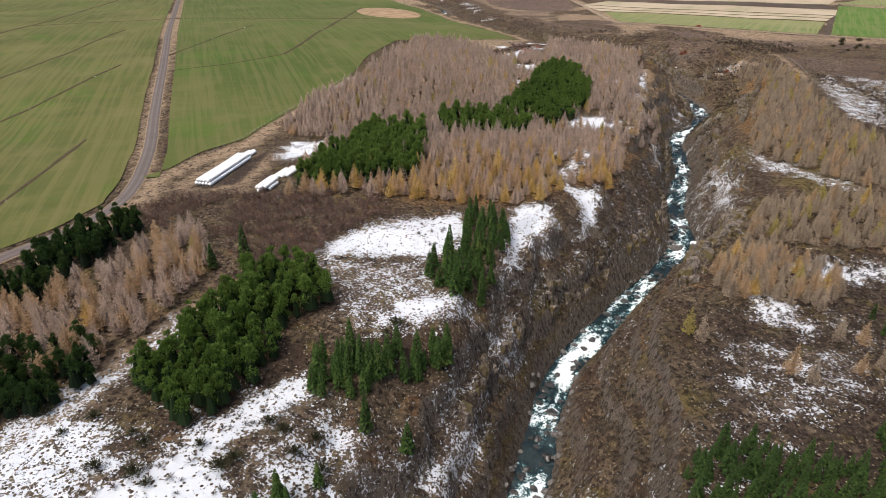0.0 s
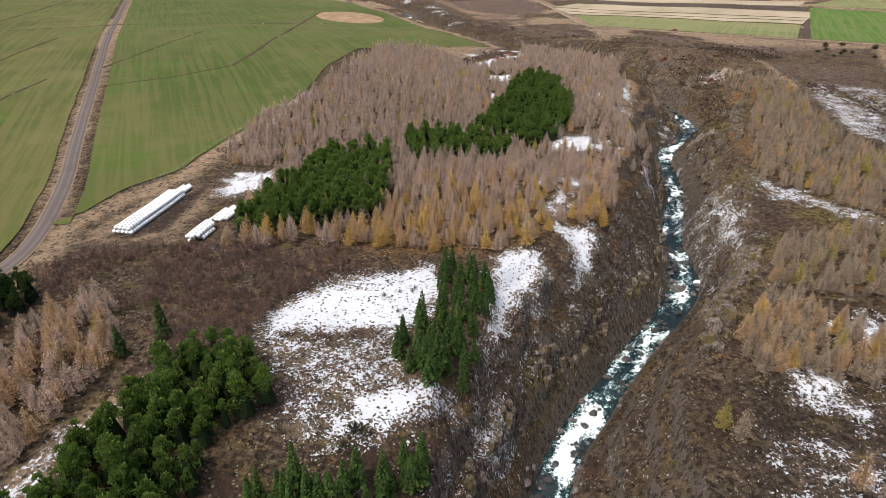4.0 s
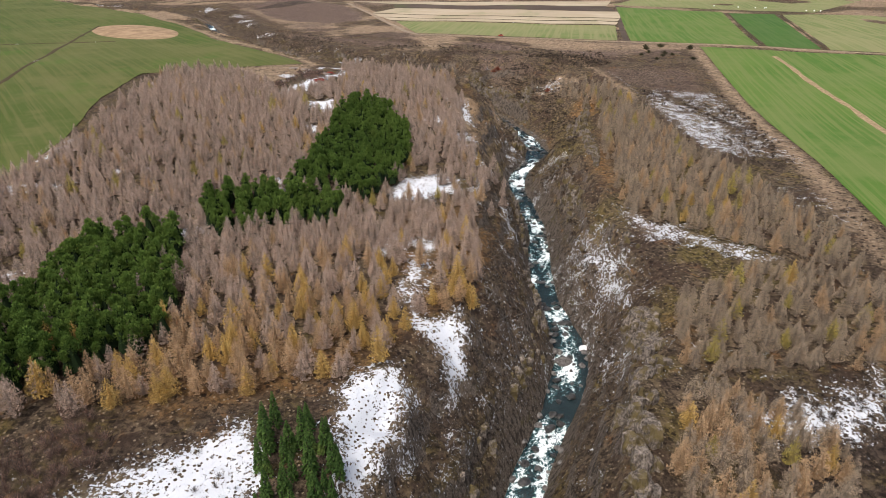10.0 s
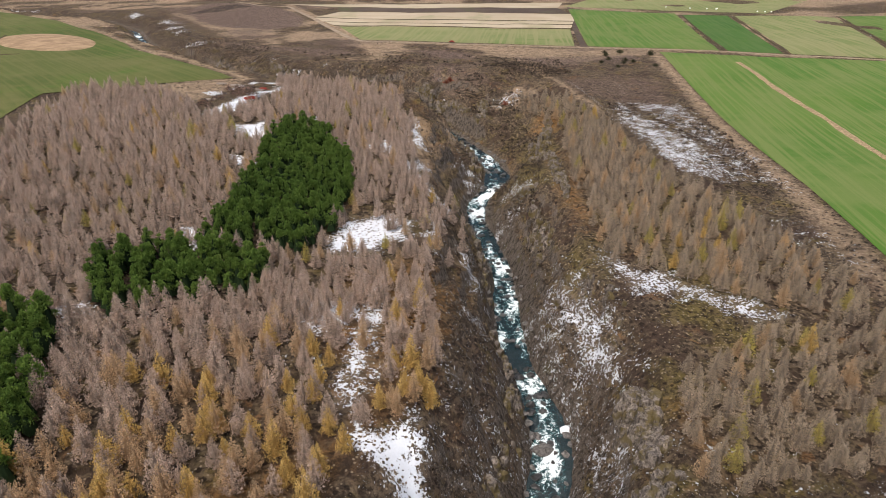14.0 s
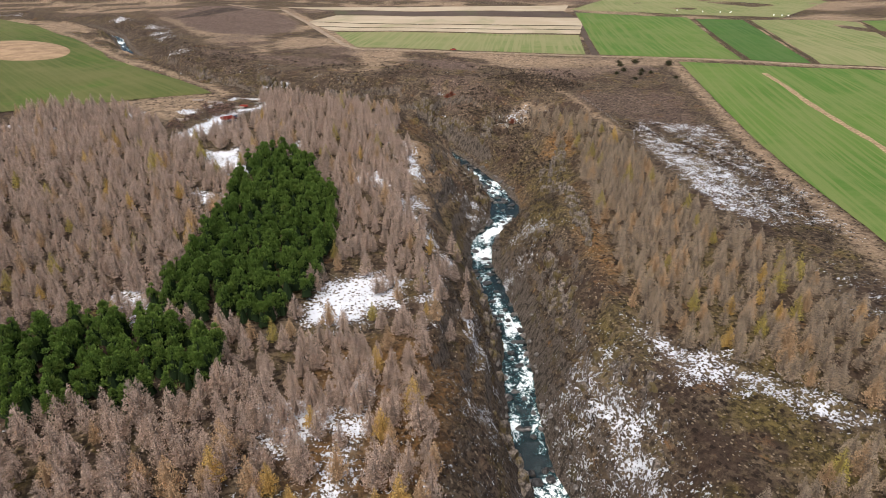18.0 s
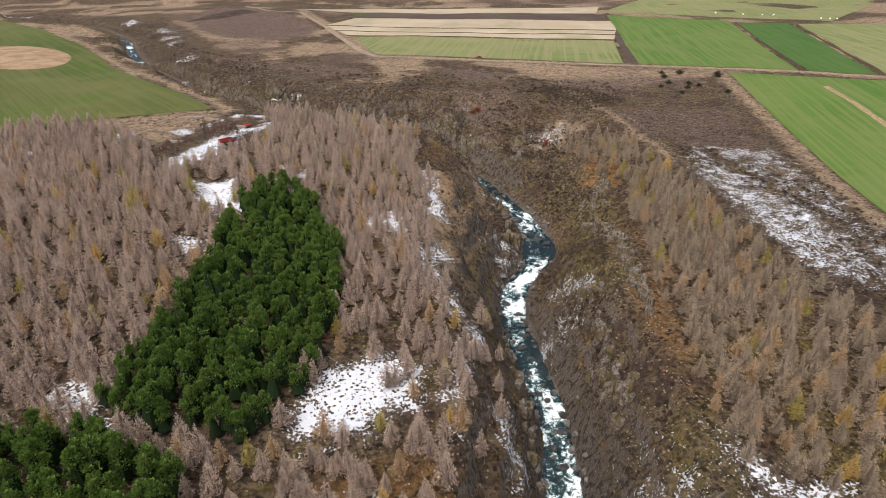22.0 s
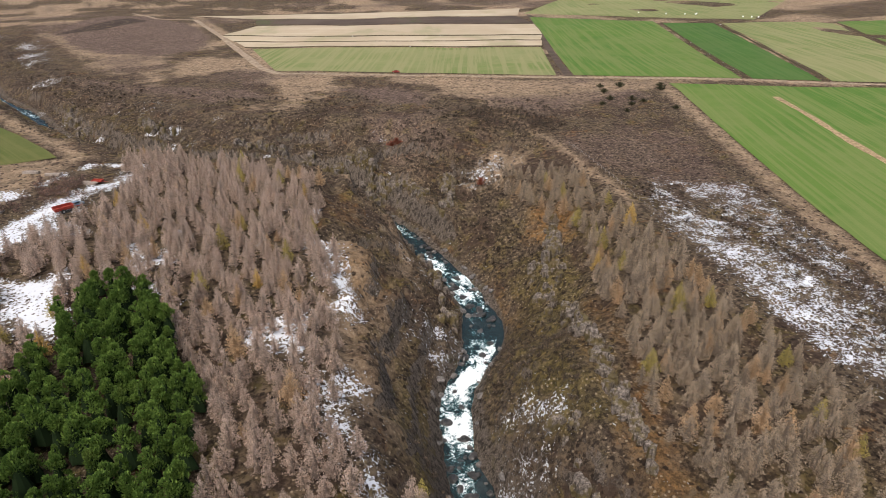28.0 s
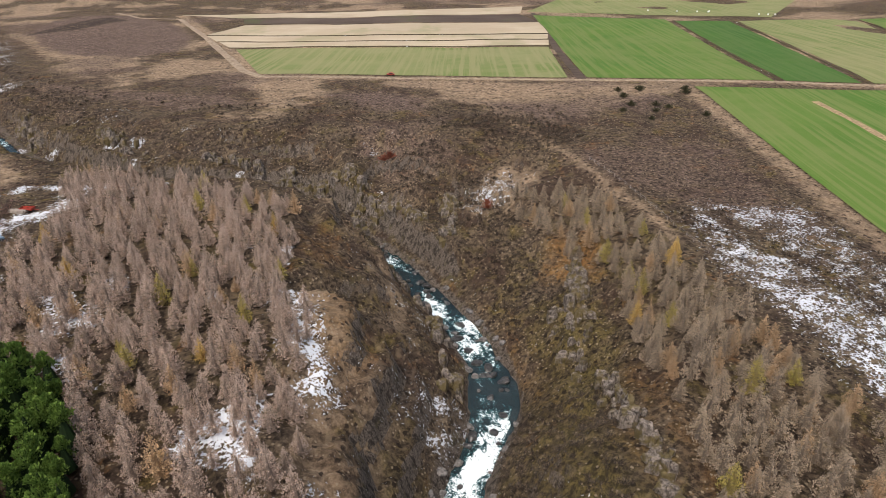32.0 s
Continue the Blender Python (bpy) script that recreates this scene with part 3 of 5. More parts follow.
STRAW_LINES = [(polygon([(-108, 150), (-96, 176), (-99, 205), (-92, 224), (-80, 246), (-71, 284), (-50, 350)]), 5.0),
               (polygon([(-104, 204), (-126, 262), (-160, 364), (-212, 518), (-330, 860)]), 6.0),
               (polygon([(-78, 84), (-70, 106), (-60, 122), (-52, 135)]), 4.0),
               (polygon([(-30, 474), (20, 464), (60, 468), (44, 509), (8, 593), (-20, 696), (-38, 740), (-62, 807)]), 5.0),
               (polygon([(150, 520), (158, 590), (166, 700), (166, 930)]), 7.0),
               (polygon([(157, 590), (293, 506), (420, 420)]), 7.0),
               (polygon([(242, 521), (221, 464), (220, 437), (218, 412), (211, 378), (205, 358)]), 1.8),
               (polygon([(326, 470), (290, 404), (248, 330), (210, 256), (186, 214), (150, 150)]), 6.0),
               (polygon([(215, 540), (240, 520), (262, 500), (300, 480)]), 12.0),
               (polygon([(40, 640), (80, 690), (130, 720), (160, 740)]), 12.0)]
STRAW_POLYS = [(polygon([(126, 366), (134, 392), (130, 420), (140, 424), (146, 400), (144, 376), (136, 360)]), 0.5), (polygon([(-98, 190), (-64, 192), (-60, 236), (-84, 240)]), 0.62), (polygon([(96, 322), (112, 376), (122, 372), (122, 345), (106, 300)]), 0.75), (polygon([(250, 450), (330, 460), (300, 500), (250, 520)]), 0.6),
               (polygon([(76, 262), (90, 284), (98, 300), (100, 284), (88, 262)]), 0.65), (polygon([(172, 412), (197, 432), (212, 418), (190, 400)]), 0.62),
               (polygon([(-20, 468), (14, 452), (30, 424), (48, 440), (62, 466), (20, 470)]), 0.62), (polygon([(60, 760), (160, 860), (150, 700), (40, 700)]), 0.5)]
ORANGE = [(polygon([(128, 268), (136, 290), (148, 300), (160, 330), (170, 336), (156, 300), (140, 272), (132, 255)]), 0.58),
          (polygon([(-24, 196), (40, 206), (70, 262), (84, 262), (60, 210), (30, 186), (-10, 182)]), 0.55),
          (polygon([(40, 240), (56, 262), (84, 258), (98, 288), (104, 284), (90, 252), (72, 226), (58, 212), (44, 216)]), 0.62),
          (polygon([(96, 176), (104, 196), (112, 194), (102, 170)]), 0.62), (polygon([(176, 372), (186, 384), (194, 372), (184, 360)]), 0.85),
          (polygon([(97, 316), (106, 350), (116, 372), (128, 366), (122, 345), (108, 318)]), 0.46), (polygon([(122, 404), (134, 408), (132, 388), (122, 376), (116, 384)]), 0.42), (polygon([(140, 292), (150, 308), (158, 322), (152, 326), (142, 308)]), 0.48), (polygon([(152, 330), (160, 352), (166, 372), (158, 370), (152, 350)]), 0.5), (polygon([(68, 128), (80, 142), (82, 132), (74, 118)]), 0.55)]


PINE_BLOCK = polygon([(61, 370), (71, 363), (76, 326), (68, 298), (60, 280), (50, 268), (38, 272), (24, 284), (40, 318)])
PINE_STRIP = polygon([(-2, 279), (18, 281), (28, 276), (38, 262), (34, 254), (20, 253), (0, 256)])
PINE_WEST = polygon([(-50, 197), (-43, 223), (-30, 258), (-8, 260), (-7, 222), (-10, 207), (-24, 201), (-38, 196)])
# dark heather on the plain's edge, and small snow drifts on the gorge walls (x, y, radius, cover)
HEATHER = [(polygon([(46, 828), (60, 880), (90, 950), (122, 940), (152, 858), (154, 765), (134, 702), (104, 692), (72, 724), (52, 788)]), 0.9),
           (polygon([(60, 640), (96, 588), (140, 560), (146, 530), (110, 540), (80, 575), (56, 620)]), 0.62),
           (polygon([(170, 540), (200, 530), (214, 505), (196, 480), (176, 500)]), 0.7), (polygon([(226, 500), (268, 470), (262, 446), (232, 446), (226, 470)]), 0.60),
           (polygon([(212, 420), (260, 425), (282, 400), (256, 362), (236, 340), (214, 376)]), 0.50)]
SNOW_SPOTS = [(86, 542, 3.5, 0.5), (86, 521, 4, 0.5), (52, 577, 3, 0.46), (53, 556, 4, 0.5), (64, 540, 3, 0.46), (92, 501, 3, 0.5), (95, 515, 3, 0.42), (125, 478, 2.8, 0.52), (122, 471, 3, 0.5),
              (142, 454, 1.8, 0.5), (160, 440, 1.8, 0.5), (112, 510, 4, 0.34), (74, 552, 5, 0.34), (40, 600, 4, 0.42), (168, 462, 2, 0.42)]



def masks(x, y):
    """How much snow, straw, orange grass, moss, bare soil and rock the ground carries."""
    d, zr, s = river_side(x, y)
    wx, wy = x + 5.0 * fbm(x, y, 12, 91, 4), y + 5.0 * fbm(x, y, 12, 95, 4)
    snow = np.zeros(x.shape)
    for poly, v in SNOW:
        snow = np.maximum(snow, v * cover(poly, wx, wy, 4.5))
    near = np.clip(1 - np.abs(np.abs(d) - 13) / 14, 0, 1) * ramp(y, 460, 330)
    snow = np.maximum(snow, near * (0.06 + 0.16 * ramp(y, 275, 245) + 0.30 * ramp(fbm(x, y, 22, 51, 3), 0.0, 0.5)))
    snow = np.maximum(snow, 0.10 * ramp(np.abs(d), 70, 45) * ramp(y, 225, 190) * (np.abs(d) > 6))
    snow = np.maximum(snow, 0.30 * ramp(fbm(x, y, 45, 52, 3), 0.0, 0.5) * ramp(y, 300, 200))
    far_bank = np.clip(1 - np.abs(d - 26) / 22, 0, 1) * ramp(y, 440, 470)
    snow = np.maximum(snow, far_bank * (0.05 + 0.6 * ramp(fbm(x, y, 40, 53, 3), 0.1, 0.5)))
    wood = inside(polygon([(-60, 194), (44, 196), (118, 390), (120, 440), (40, 470), (-30, 440), (-66, 300)]), x, y)
    snow = np.maximum(snow, wood * 0.62 * ramp(fbm(x, y, 24, 57, 3), 0.22, 0.5))
    straw = np.zeros(x.shape)
    for line, w in STRAW_LINES:
        straw = np.maximum(straw, (0.85 if line[0, 1] < 200 or w < 3 else 0.66) * along(line, x, y, w, 5))
    for poly, v in STRAW_POLYS:
        straw = np.maximum(straw, v * cover(poly, x, y, 6))
    straw = np.maximum(straw, 0.66 * ramp(fbm(x, y, 42, 54, 4), -0.2, 0.25) * ramp(y, 400, 500))
    straw *= np.where((y > 430) & (d > 0), ramp(d, 34, 62), 1)
    orange = np.zeros(x.shape)
    for poly, v in ORANGE:
        orange = np.maximum(orange, v * cover(poly, x, y, 5))
    moss = 0.66 * np.clip(1 - np.abs(d - 18) / 26, 0, 1) * ramp(y, 200, 260) * ramp(fbm(x, y, 34, 55, 3), -0.3, 0.3)
    moss = np.maximum(moss, 0.62 * np.clip(1 - np.abs(d + 11) / 13, 0, 1) * ramp(fbm(x, y, 22, 60, 3), -0.2, 0.35))
    moss = np.maximum(moss, 0.62 * ramp(d, 10, 24) * ramp(d, 70, 50) * ramp(y, 330, 250) * ramp(y, 330, 250) * ramp(fbm(x, y, 20, 58, 3), -0.2, 0.35))
    dirt = np.zeros(x.shape)
    for poly in DIRT:
        dirt = np.maximum(dirt, 0.66 * cover(poly, x, y, 4))
    dirt = np.maximum(dirt, 1.0 * cover(polygon([(44, 822), (66, 850), (106, 914), (118, 884), (80, 836)]), x, y, 8))
    rock = np.clip(1 - np.abs(np.abs(d) - 4.6) / 3.5, 0, 1) * 0.75
    rock = np.maximum(rock, 0.62 * np.clip(1 - np.abs(np.abs(d) - 9) / 6, 0, 1) * ramp(s, 384, 396) * ramp(s, 500, 470))
    brush = 0.72 * np.clip(1 - np.abs(d + 17) / 22, 0, 1) * ramp(y, 372, 345) + 0.45 * np.clip(1 - np.abs(d - 14) / 18, 0, 1)
    brush *= 0.75 + 0.5 * fbm(x, y, 22, 59, 3)
    brush = np.maximum(brush, 0.56 * ramp(d, 50, 30) * (d > 0) * ramp(y, 425, 460))
    brush = np.maximum(brush, 0.72 * cover(polygon([(34, 50), (48, 96), (58, 124), (72, 140), (100, 160), (150, 160), (170, 190), (200, 240), (170, 150), (130, 60)]), x, y, 8))
    for poly in (PINE_BLOCK, PINE_STRIP, PINE_WEST):
        snow = snow * (1 - 0.9 * cover(poly, x, y, 2.5))
    heather = np.zeros(x.shape)
    for poly, v in HEATHER:
        heather = np.maximum(heather, v * cover(poly, wx, wy, 8))
    heather = np.maximum(heather, 0.52 * ramp(fbm(x, y, 46, 65, 4), 0.02, 0.4) * ramp(y, 400, 450) * (d > 20))
    for bx, by, br, bv in SNOW_SPOTS:
        snow = np.maximum(snow, bv * ramp(np.hypot(x - bx, y - by) + 0.5 * br * fbm(x, y, 6, 66, 3), 1.3 * br, 0.5 * br))
    return dict(heather=heather, brush=brush, snow=snow, straw=straw, orange=orange, moss=moss, dirt=dirt, rock=rock)


def spread(lo, hi, fine_lo, fine_hi, fine, mid_lo, mid_hi, mid):
    """Grid lines: close together where the camera passes, wider further out."""
    core = np.arange(fine_lo, fine_hi, fine)
    left, right = np.arange(fine_lo - mid, mid_lo, -mid)[::-1], np.arange(fine_hi, mid_hi, mid)
    out_l = mid_lo - np.cumsum(mid * 1.25 ** np.arange(1, 26))
    out_r = mid_hi + np.cumsum(mid * 1.25 ** np.arange(1, 26))
    v = np.concatenate([out_l[::-1], left, core, right, out_r])
    return v[(v > lo) & (v < hi)]


GX = spread(-3500, 3500, -112, 246, 1.2, -360, 420, 5.0)
GY = spread(-2500, 4200, 62, 640, 1.2, -40, 960, 5.0)
gx, gy = np.meshgrid(GX, GY)
gz = height(gx, gy)
ground = new("ground", mesh_of("ground", np.stack([gx, gy, gz], -1).reshape(-1, 3), grid_faces(len(GX), len(GY)), GROUND,
                               {k: v.ravel() for k, v in masks(gx, gy).items()}, True))
tagged(ground, "brown heath ground with patchy snow, straw grass and a river gorge", "ground", kind="structure")


def strip(name, line, half, material, lift, label, category, step=3.0, kind="structure", rag=0.0):
    """A ribbon that lies on the ground along a line."""
    c = smooth_curve(np.c_[line, np.zeros(len(line))], step)[:, :2]
    t = np.gradient(c, axis=0)
    n = np.stack([t[:, 1], -t[:, 0]], 1) / np.linalg.norm(t, axis=1)[:, None]
    cols = np.linspace(-half, half, 5)
    wob = 1 + rag * fbm(c[:, 0], c[:, 1], 7, 77, 2)
    p = c[:, None, :] + n[:, None, :] * (cols[None, :, None] * wob[:, None, None])
    z = height(p[..., 0], p[..., 1], 0) + lift * (1 - 0.9 * (np.abs(cols) / half) ** 4)[None, :] + 0.05
    ob = new(name, mesh_of(name, np.concatenate([p, z[..., None]], -1).reshape(-1, 3), grid_faces(5, len(c))[:, ::-1], material, {"across": np.tile(cols / half, len(c))}, True))
    return tagged(ob, label, category, kind=kind)


def patch(name, corners, material, label, lift=0.22, rows=26, cols=26, category="field"):
    """A field between four corners, lying on the ground."""
    a, b, c, d = (np.array(p, float) for p in corners)
    u, v = np.meshgrid(np.linspace(0, 1, cols), np.linspace(0, 1, rows))
    u, v = u[..., None], v[..., None]
    p = a * (1 - u) * (1 - v) + b * u * (1 - v) + c * u * v + d * (1 - u) * v
    z = height(p[..., 0], p[..., 1], 0) + lift
    ob = new(name, mesh_of(name, np.concatenate([p, z[..., None]], -1).reshape(-1, 3), grid_faces(cols, rows), material, None, True))
    return tagged(ob, label, category, kind="structure")


def ruled(name, left, right, material, label, rows=120, cols=30):
    """A field between two lines that run the same way."""
    left, right = polygon(left), polygon(right)
    k, v = np.arange(len(left)), np.linspace(0, len(left) - 1, rows)
    a, b = (np.stack([np.interp(v, k, e[:, 0]), np.interp(v, k, e[:, 1])], 1) for e in (left, right))
    a = a + 0.7 * fbm(a[:, :1], a[:, 1:], 11, 83, 3)
    u = np.linspace(0, 1, cols)[None, :, None]
    p = a[:, None] * (1 - u) + b[:, None] * u
    z = height(p[..., 0], p[..., 1], 0) + 0.24
    ob = new(name, mesh_of(name, np.concatenate([p, z[..., None]], -1).reshape(-1, 3), grid_faces(cols, rows), material, None, True))
    return tagged(ob, label, "field", kind="structure")


def bounded(name, ys, left, right, material, label, cols=60):
    u = np.linspace(0, 1, cols)[None, :]
    x = left[:, None] * (1 - u) + right[:, None] * u
    y = np.repeat(ys[:, None], cols, 1)
    z = height(x, y, 0) + 0.3
    ob = new(name, mesh_of(name, np.stack([x, y, z], -1).reshape(-1, 3), grid_faces(cols, len(ys)), material, None, True))
    return tagged(ob, label, "field", kind="structure")


road_y, road_x = ROAD[::-1, 1], ROAD[::-1, 0]
ys = np.concatenate([np.arange(206, 620, 3.0), np.arange(620, 1400, 12.0)])
bounded("meadow_east", ys, np.interp(ys, road_y, road_x) + 7, np.interp(ys, EDGE_Y, EDGE_X) + 0.8 * fbm(ys, ys * 0, 14, 81, 3), GRASS_E,
        "smooth bright green hay meadow beside the larch wood")
ys = np.concatenate([np.arange(20, 620, 4.0), np.arange(620, 1400, 12.0)])
bounded("meadow_west", ys, np.full(len(ys), -900.0), np.interp(ys, road_y, road_x) - 6 + 0.6 * fbm(ys, ys * 0, 14, 82, 3), GRASS_W,
        "wide yellow-green hay meadow west of the gravel road", 120)
strip("road", ROAD, 2.6, ROADBED, 0.35, "single-track grey-brown gravel road between meadows", "road", 4.0)


# ---- fields on the far plain ----
patch("green_field", [(160, 600), (292, 511), (349, 603), (168, 695)], GRASS_P, "long mown pale green field on the plain")
patch("stubble_field", [(166, 706), (353, 608), (368, 628), (165, 735)], STUBBLE, "narrow pale stubble strip on the plain")
patch("stubble_field", [(164, 740), (370, 632), (384, 650), (162, 772)], STUBBLE, "narrow pale stubble strip on the plain")
patch("stubble_field", [(163, 776), (388, 655), (428, 722), (203, 828)], STUBBLE, "pale stubble strip beside ploughed soil")
patch("ploughed_field", [(203, 834), (430, 726), (452, 786), (212, 874)], PLOUGH, "dark brown freshly ploughed strip")
patch("stubble_field", [(166, 934), (212, 880), (456, 790), (500, 850)], STUBBLE, "pale straw-coloured field behind the ploughed strip")
patch("green_field", [(300, 506), (372, 455), (532, 680), (458, 772)], GRASS_R, "bright green mown field beside a ditch")
patch("green_field", [(377, 452), (408, 434), (566, 640), (528, 666)], GRASS_D, "deep green field between two ditches")
patch("green_field", [(413, 431), (470, 396), (670, 600), (572, 636)], GRASS_P, "pale green field crossed by thin ditches")
patch("green_field", [(476, 392), (640, 300), (860, 520), (676, 596)], GRASS_R, "green field at the plain's far side")
FIELD_EDGE = [(96, 40), (150, 140), (193, 214), (217, 257), (254, 334), (328, 464)]
FIELD_DITCH = [(140, 10), (200, 130), (246, 222), (266, 258), (306, 329), (366, 440)]
ruled("green_field", FIELD_EDGE, FIELD_DITCH, GRASS_R, "bright green mown field above the larch wood")
ruled("green_field", FIELD_DITCH, [(420, 10), (430, 100), (440, 180), (452, 240), (462, 300), (474, 384)], GRASS_R, "broad green field beyond a straw-lined ditch")
patch("green_field", [(470, 800), (620, 640), (900, 800), (700, 1000)], GRASS_P, "distant pale green field")
strip("farm_track", polygon([(114, 1000), (128, 908), (160, 895), (161, 770), (158, 683), (155, 610), (160, 590)]), 2.4, TRACK, 0.3, "dirt farm track with two wheel ruts", "track", 3.0, "structure", 0.2)
for line in ([(375, 453), (452, 560), (530, 668)], [(411, 432), (490, 535), (569, 638)], [(473, 394), (575, 496), (674, 598)], [(165, 704), (260, 654), (353, 606)], [(164, 737), (268, 683), (370, 630)], [(163, 774), (275, 713), (387, 652)]):
    strip("ditch", polygon(line), 0.9, DITCH, 0.4, "thin dark ditch with dead grass between fields", "ditch", 4.0, "structure", 0.4)
strip("ditch", polygon([(296, 505), (355, 604), (432, 725), (470, 790)]), 2.2, PLOUGH, 0.1, "dark straight drainage ditch between fields", "ditch")
strip("farm_track", polygon([(157, 592), (225, 548), (293, 504), (372, 452), (470, 390)]), 1.7, TRACK, 0.3, "pale gravel farm track along the fields", "track")

MOUND = plain("dry_grass_mound", (0.20, 0.13, 0.075), (0.34, 0.235, 0.14), 0.12, 0.95)
turns = np.linspace(0, 2 * np.pi, 48, endpoint=False)
rings = np.linspace(0, 1, 9)
mx = -54 + np.outer(rings, np.cos(turns)) * 32 - np.outer(rings, np.sin(turns)) * 8
my = 650 + np.outer(rings, np.sin(turns)) * 52 - np.outer(rings, np.cos(turns)) * 14
mz = height(mx, my, 0) + 0.34 + 2.2 * (1 - rings[:, None] ** 2)
quads = np.array([(r * 48 + i, (r + 1) * 48 + i, (r + 1) * 48 + (i + 1) % 48, r * 48 + (i + 1) % 48) for r in range(8) for i in range(48)])
tagged(new("mound", mesh_of("mound", np.stack([mx, my, mz], -1).reshape(-1, 3), quads, MOUND, None, True)), "low rounded mound of dry brown grass in the meadow", "mound", kind="structure")
for line, half, name in (([(-198, 268), (-195, 307), (-192, 382)], 1.2, "ditch"), ([(-140, 178), (-142, 205), (-147, 252)], 1.2, "ditch"), ([(-241, 340), (-242, 409), (-249, 515)], 1.2, "ditch"),
                         ([(-102, 411), (-97, 455), (-91, 572), (-86, 704)], 1.6, "ditch"), ([(-340, 540), (-237, 596), (-104, 596), (-60, 590)], 1.4, "ditch"),
                         ([(-155, 366), (-124, 386), (-102, 411)], 0.8, "ditch"), ([(-174, 408), (-165, 470), (-157, 545)], 0.8, "ditch"), ([(-402, 860), (-344, 578), (-333, 490), (-300, 380)], 1.6, "ditch")):
    strip(name, polygon(line), half, DITCH, 0.45, "shallow ditch bank of dead grass across the meadow", "ditch", 3.0, "structure", 0.5)
strip("ditch", polygon([(355, 422), (340, 393), (323, 363), (298, 312), (263, 252), (240, 206), (200, 128)]), 2.4, DEADGRASS, 0.35, "broad straw-coloured ditch between green fields", "ditch", 3.0, "structure", 0.4)

# ---- the river ----
fine_bed = smooth_curve(BED, 0.8)
tan = np.gradient(fine_bed[:, :2], axis=0)
nor = np.stack([tan[:, 1], -tan[:, 0]], 1) / np.linalg.norm(tan, axis=1)[:, None]
cols = np.linspace(-5.6, 5.6, 21)
wp = fine_bed[:, None, :2] + nor[:, None, :] * cols[None, :, None]
run = np.repeat(np.arange(len(fine_bed))[:, None] * 0.8, 21, 1)
across = np.repeat(cols[None, :], len(fine_bed), 0)
sy = np.repeat(fine_bed[:, 1][:, None], 21, 1)
cx = across
calm = sum(np.exp(-((sy - c) / w) ** 2) for c, w in ((196, 5), (239, 7), (303, 6), (168, 3), (352, 5), (400, 9), (432, 9), (115, 4)))
turb = fbm(run, across * 2.6, 8, 61, 4)
far_up = ramp(sy, 440, 480) * 0.5 - 0.35 * np.exp(-((sy - 745) / 22) ** 2)
foam = 0.27 + 0.95 * turb - 0.55 * calm - far_up + 0.26 * (1 - (np.abs(across) / 3.0) ** 2)
wz = fine_bed[:, 2][:, None] + 0.28 * fbm(wp[..., 0], wp[..., 1], 3.0, 62, 3) + 0.15 * np.clip(turb, 0, 1)
river = new("water", mesh_of("water", np.concatenate([wp, wz[..., None]], -1).reshape(-1, 3), grid_faces(21, len(fine_bed))[:, ::-1], WATER, {"foam": foam.ravel()}, True))
tagged(river, "fast teal mountain river with white rapids in a gorge", "river", kind="structure")


# ---- trees ----
rng = np.random.default_rng(7)


def blades(base, tip, width, roll):
    """Narrow four-cornered blades from base to tip, as vertices and quads."""
    axis = tip - base
    length = np.linalg.norm(axis, axis=1, keepdims=True) + 1e-6
    a = axis / length
    ref = np.where(np.abs(a[:, 2:3]) > 0.9, np.array([[1.0, 0, 0]]), np.array([[0, 0, 1.0]]))
    s = np.cross(a, ref)
    s /= np.linalg.norm(s, axis=1, keepdims=True) + 1e-6
    n = np.cross(s, a)
    w = s * np.cos(roll)[:, None] + n * np.sin(roll)[:, None]
    mid = base + axis * 0.55
    v = np.stack([base, mid + w * width[:, None], tip, mid - w * width[:, None]], 1).reshape(-1, 3)
    return v, np.arange(len(base) * 4).reshape(-1, 4)


def fans(base, tip, width, roll):
    """Three-cornered sprays, narrow at base and wide at tip."""
    axis = tip - base
    a = axis / (np.linalg.norm(axis, axis=1, keepdims=True) + 1e-6)
    ref = np.where(np.abs(a[:, 2:3]) > 0.9, np.array([[1.0, 0, 0]]), np.array([[0, 0, 1.0]]))
    s = np.cross(a, ref)
    s /= np.linalg.norm(s, axis=1, keepdims=True) + 1e-6
    w = (s * np.cos(roll)[:, None] + np.cross(s, a) * np.sin(roll)[:, None]) * width[:, None]
    skew = axis * rng.uniform(-0.25, 0.1, (len(base), 1))
    return np.stack([base, tip + w, tip - w + skew], 1).reshape(-1, 3), np.arange(len(base) * 3).reshape(-1, 3)


def faced(base, tip, width, facing):
    """Three-cornered sprays, wide at tip, whose flat sides look along facing."""
    w = np.cross(tip - base, facing)
    w *= width[:, None] / (np.linalg.norm(w, axis=1, keepdims=True) + 1e-6)
    return np.stack([base, tip + w, tip - w + (tip - base) * rng.uniform(-0.25, 0.1, (len(base), 1))], 1).reshape(-1, 3), np.arange(len(base) * 3).reshape(-1, 3)


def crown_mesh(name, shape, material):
    return mesh_of(name, *shape, material, {"tipness": tipness_of(*shape)})


def tipness_of(v, f):
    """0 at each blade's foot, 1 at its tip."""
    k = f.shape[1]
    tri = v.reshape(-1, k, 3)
    # the added inner cone stays 0 all over, wholly in the painted shade colour
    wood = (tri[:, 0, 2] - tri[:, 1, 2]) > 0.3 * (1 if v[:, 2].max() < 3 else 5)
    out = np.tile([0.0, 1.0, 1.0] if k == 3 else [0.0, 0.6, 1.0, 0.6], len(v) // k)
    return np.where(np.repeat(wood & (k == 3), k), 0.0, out)


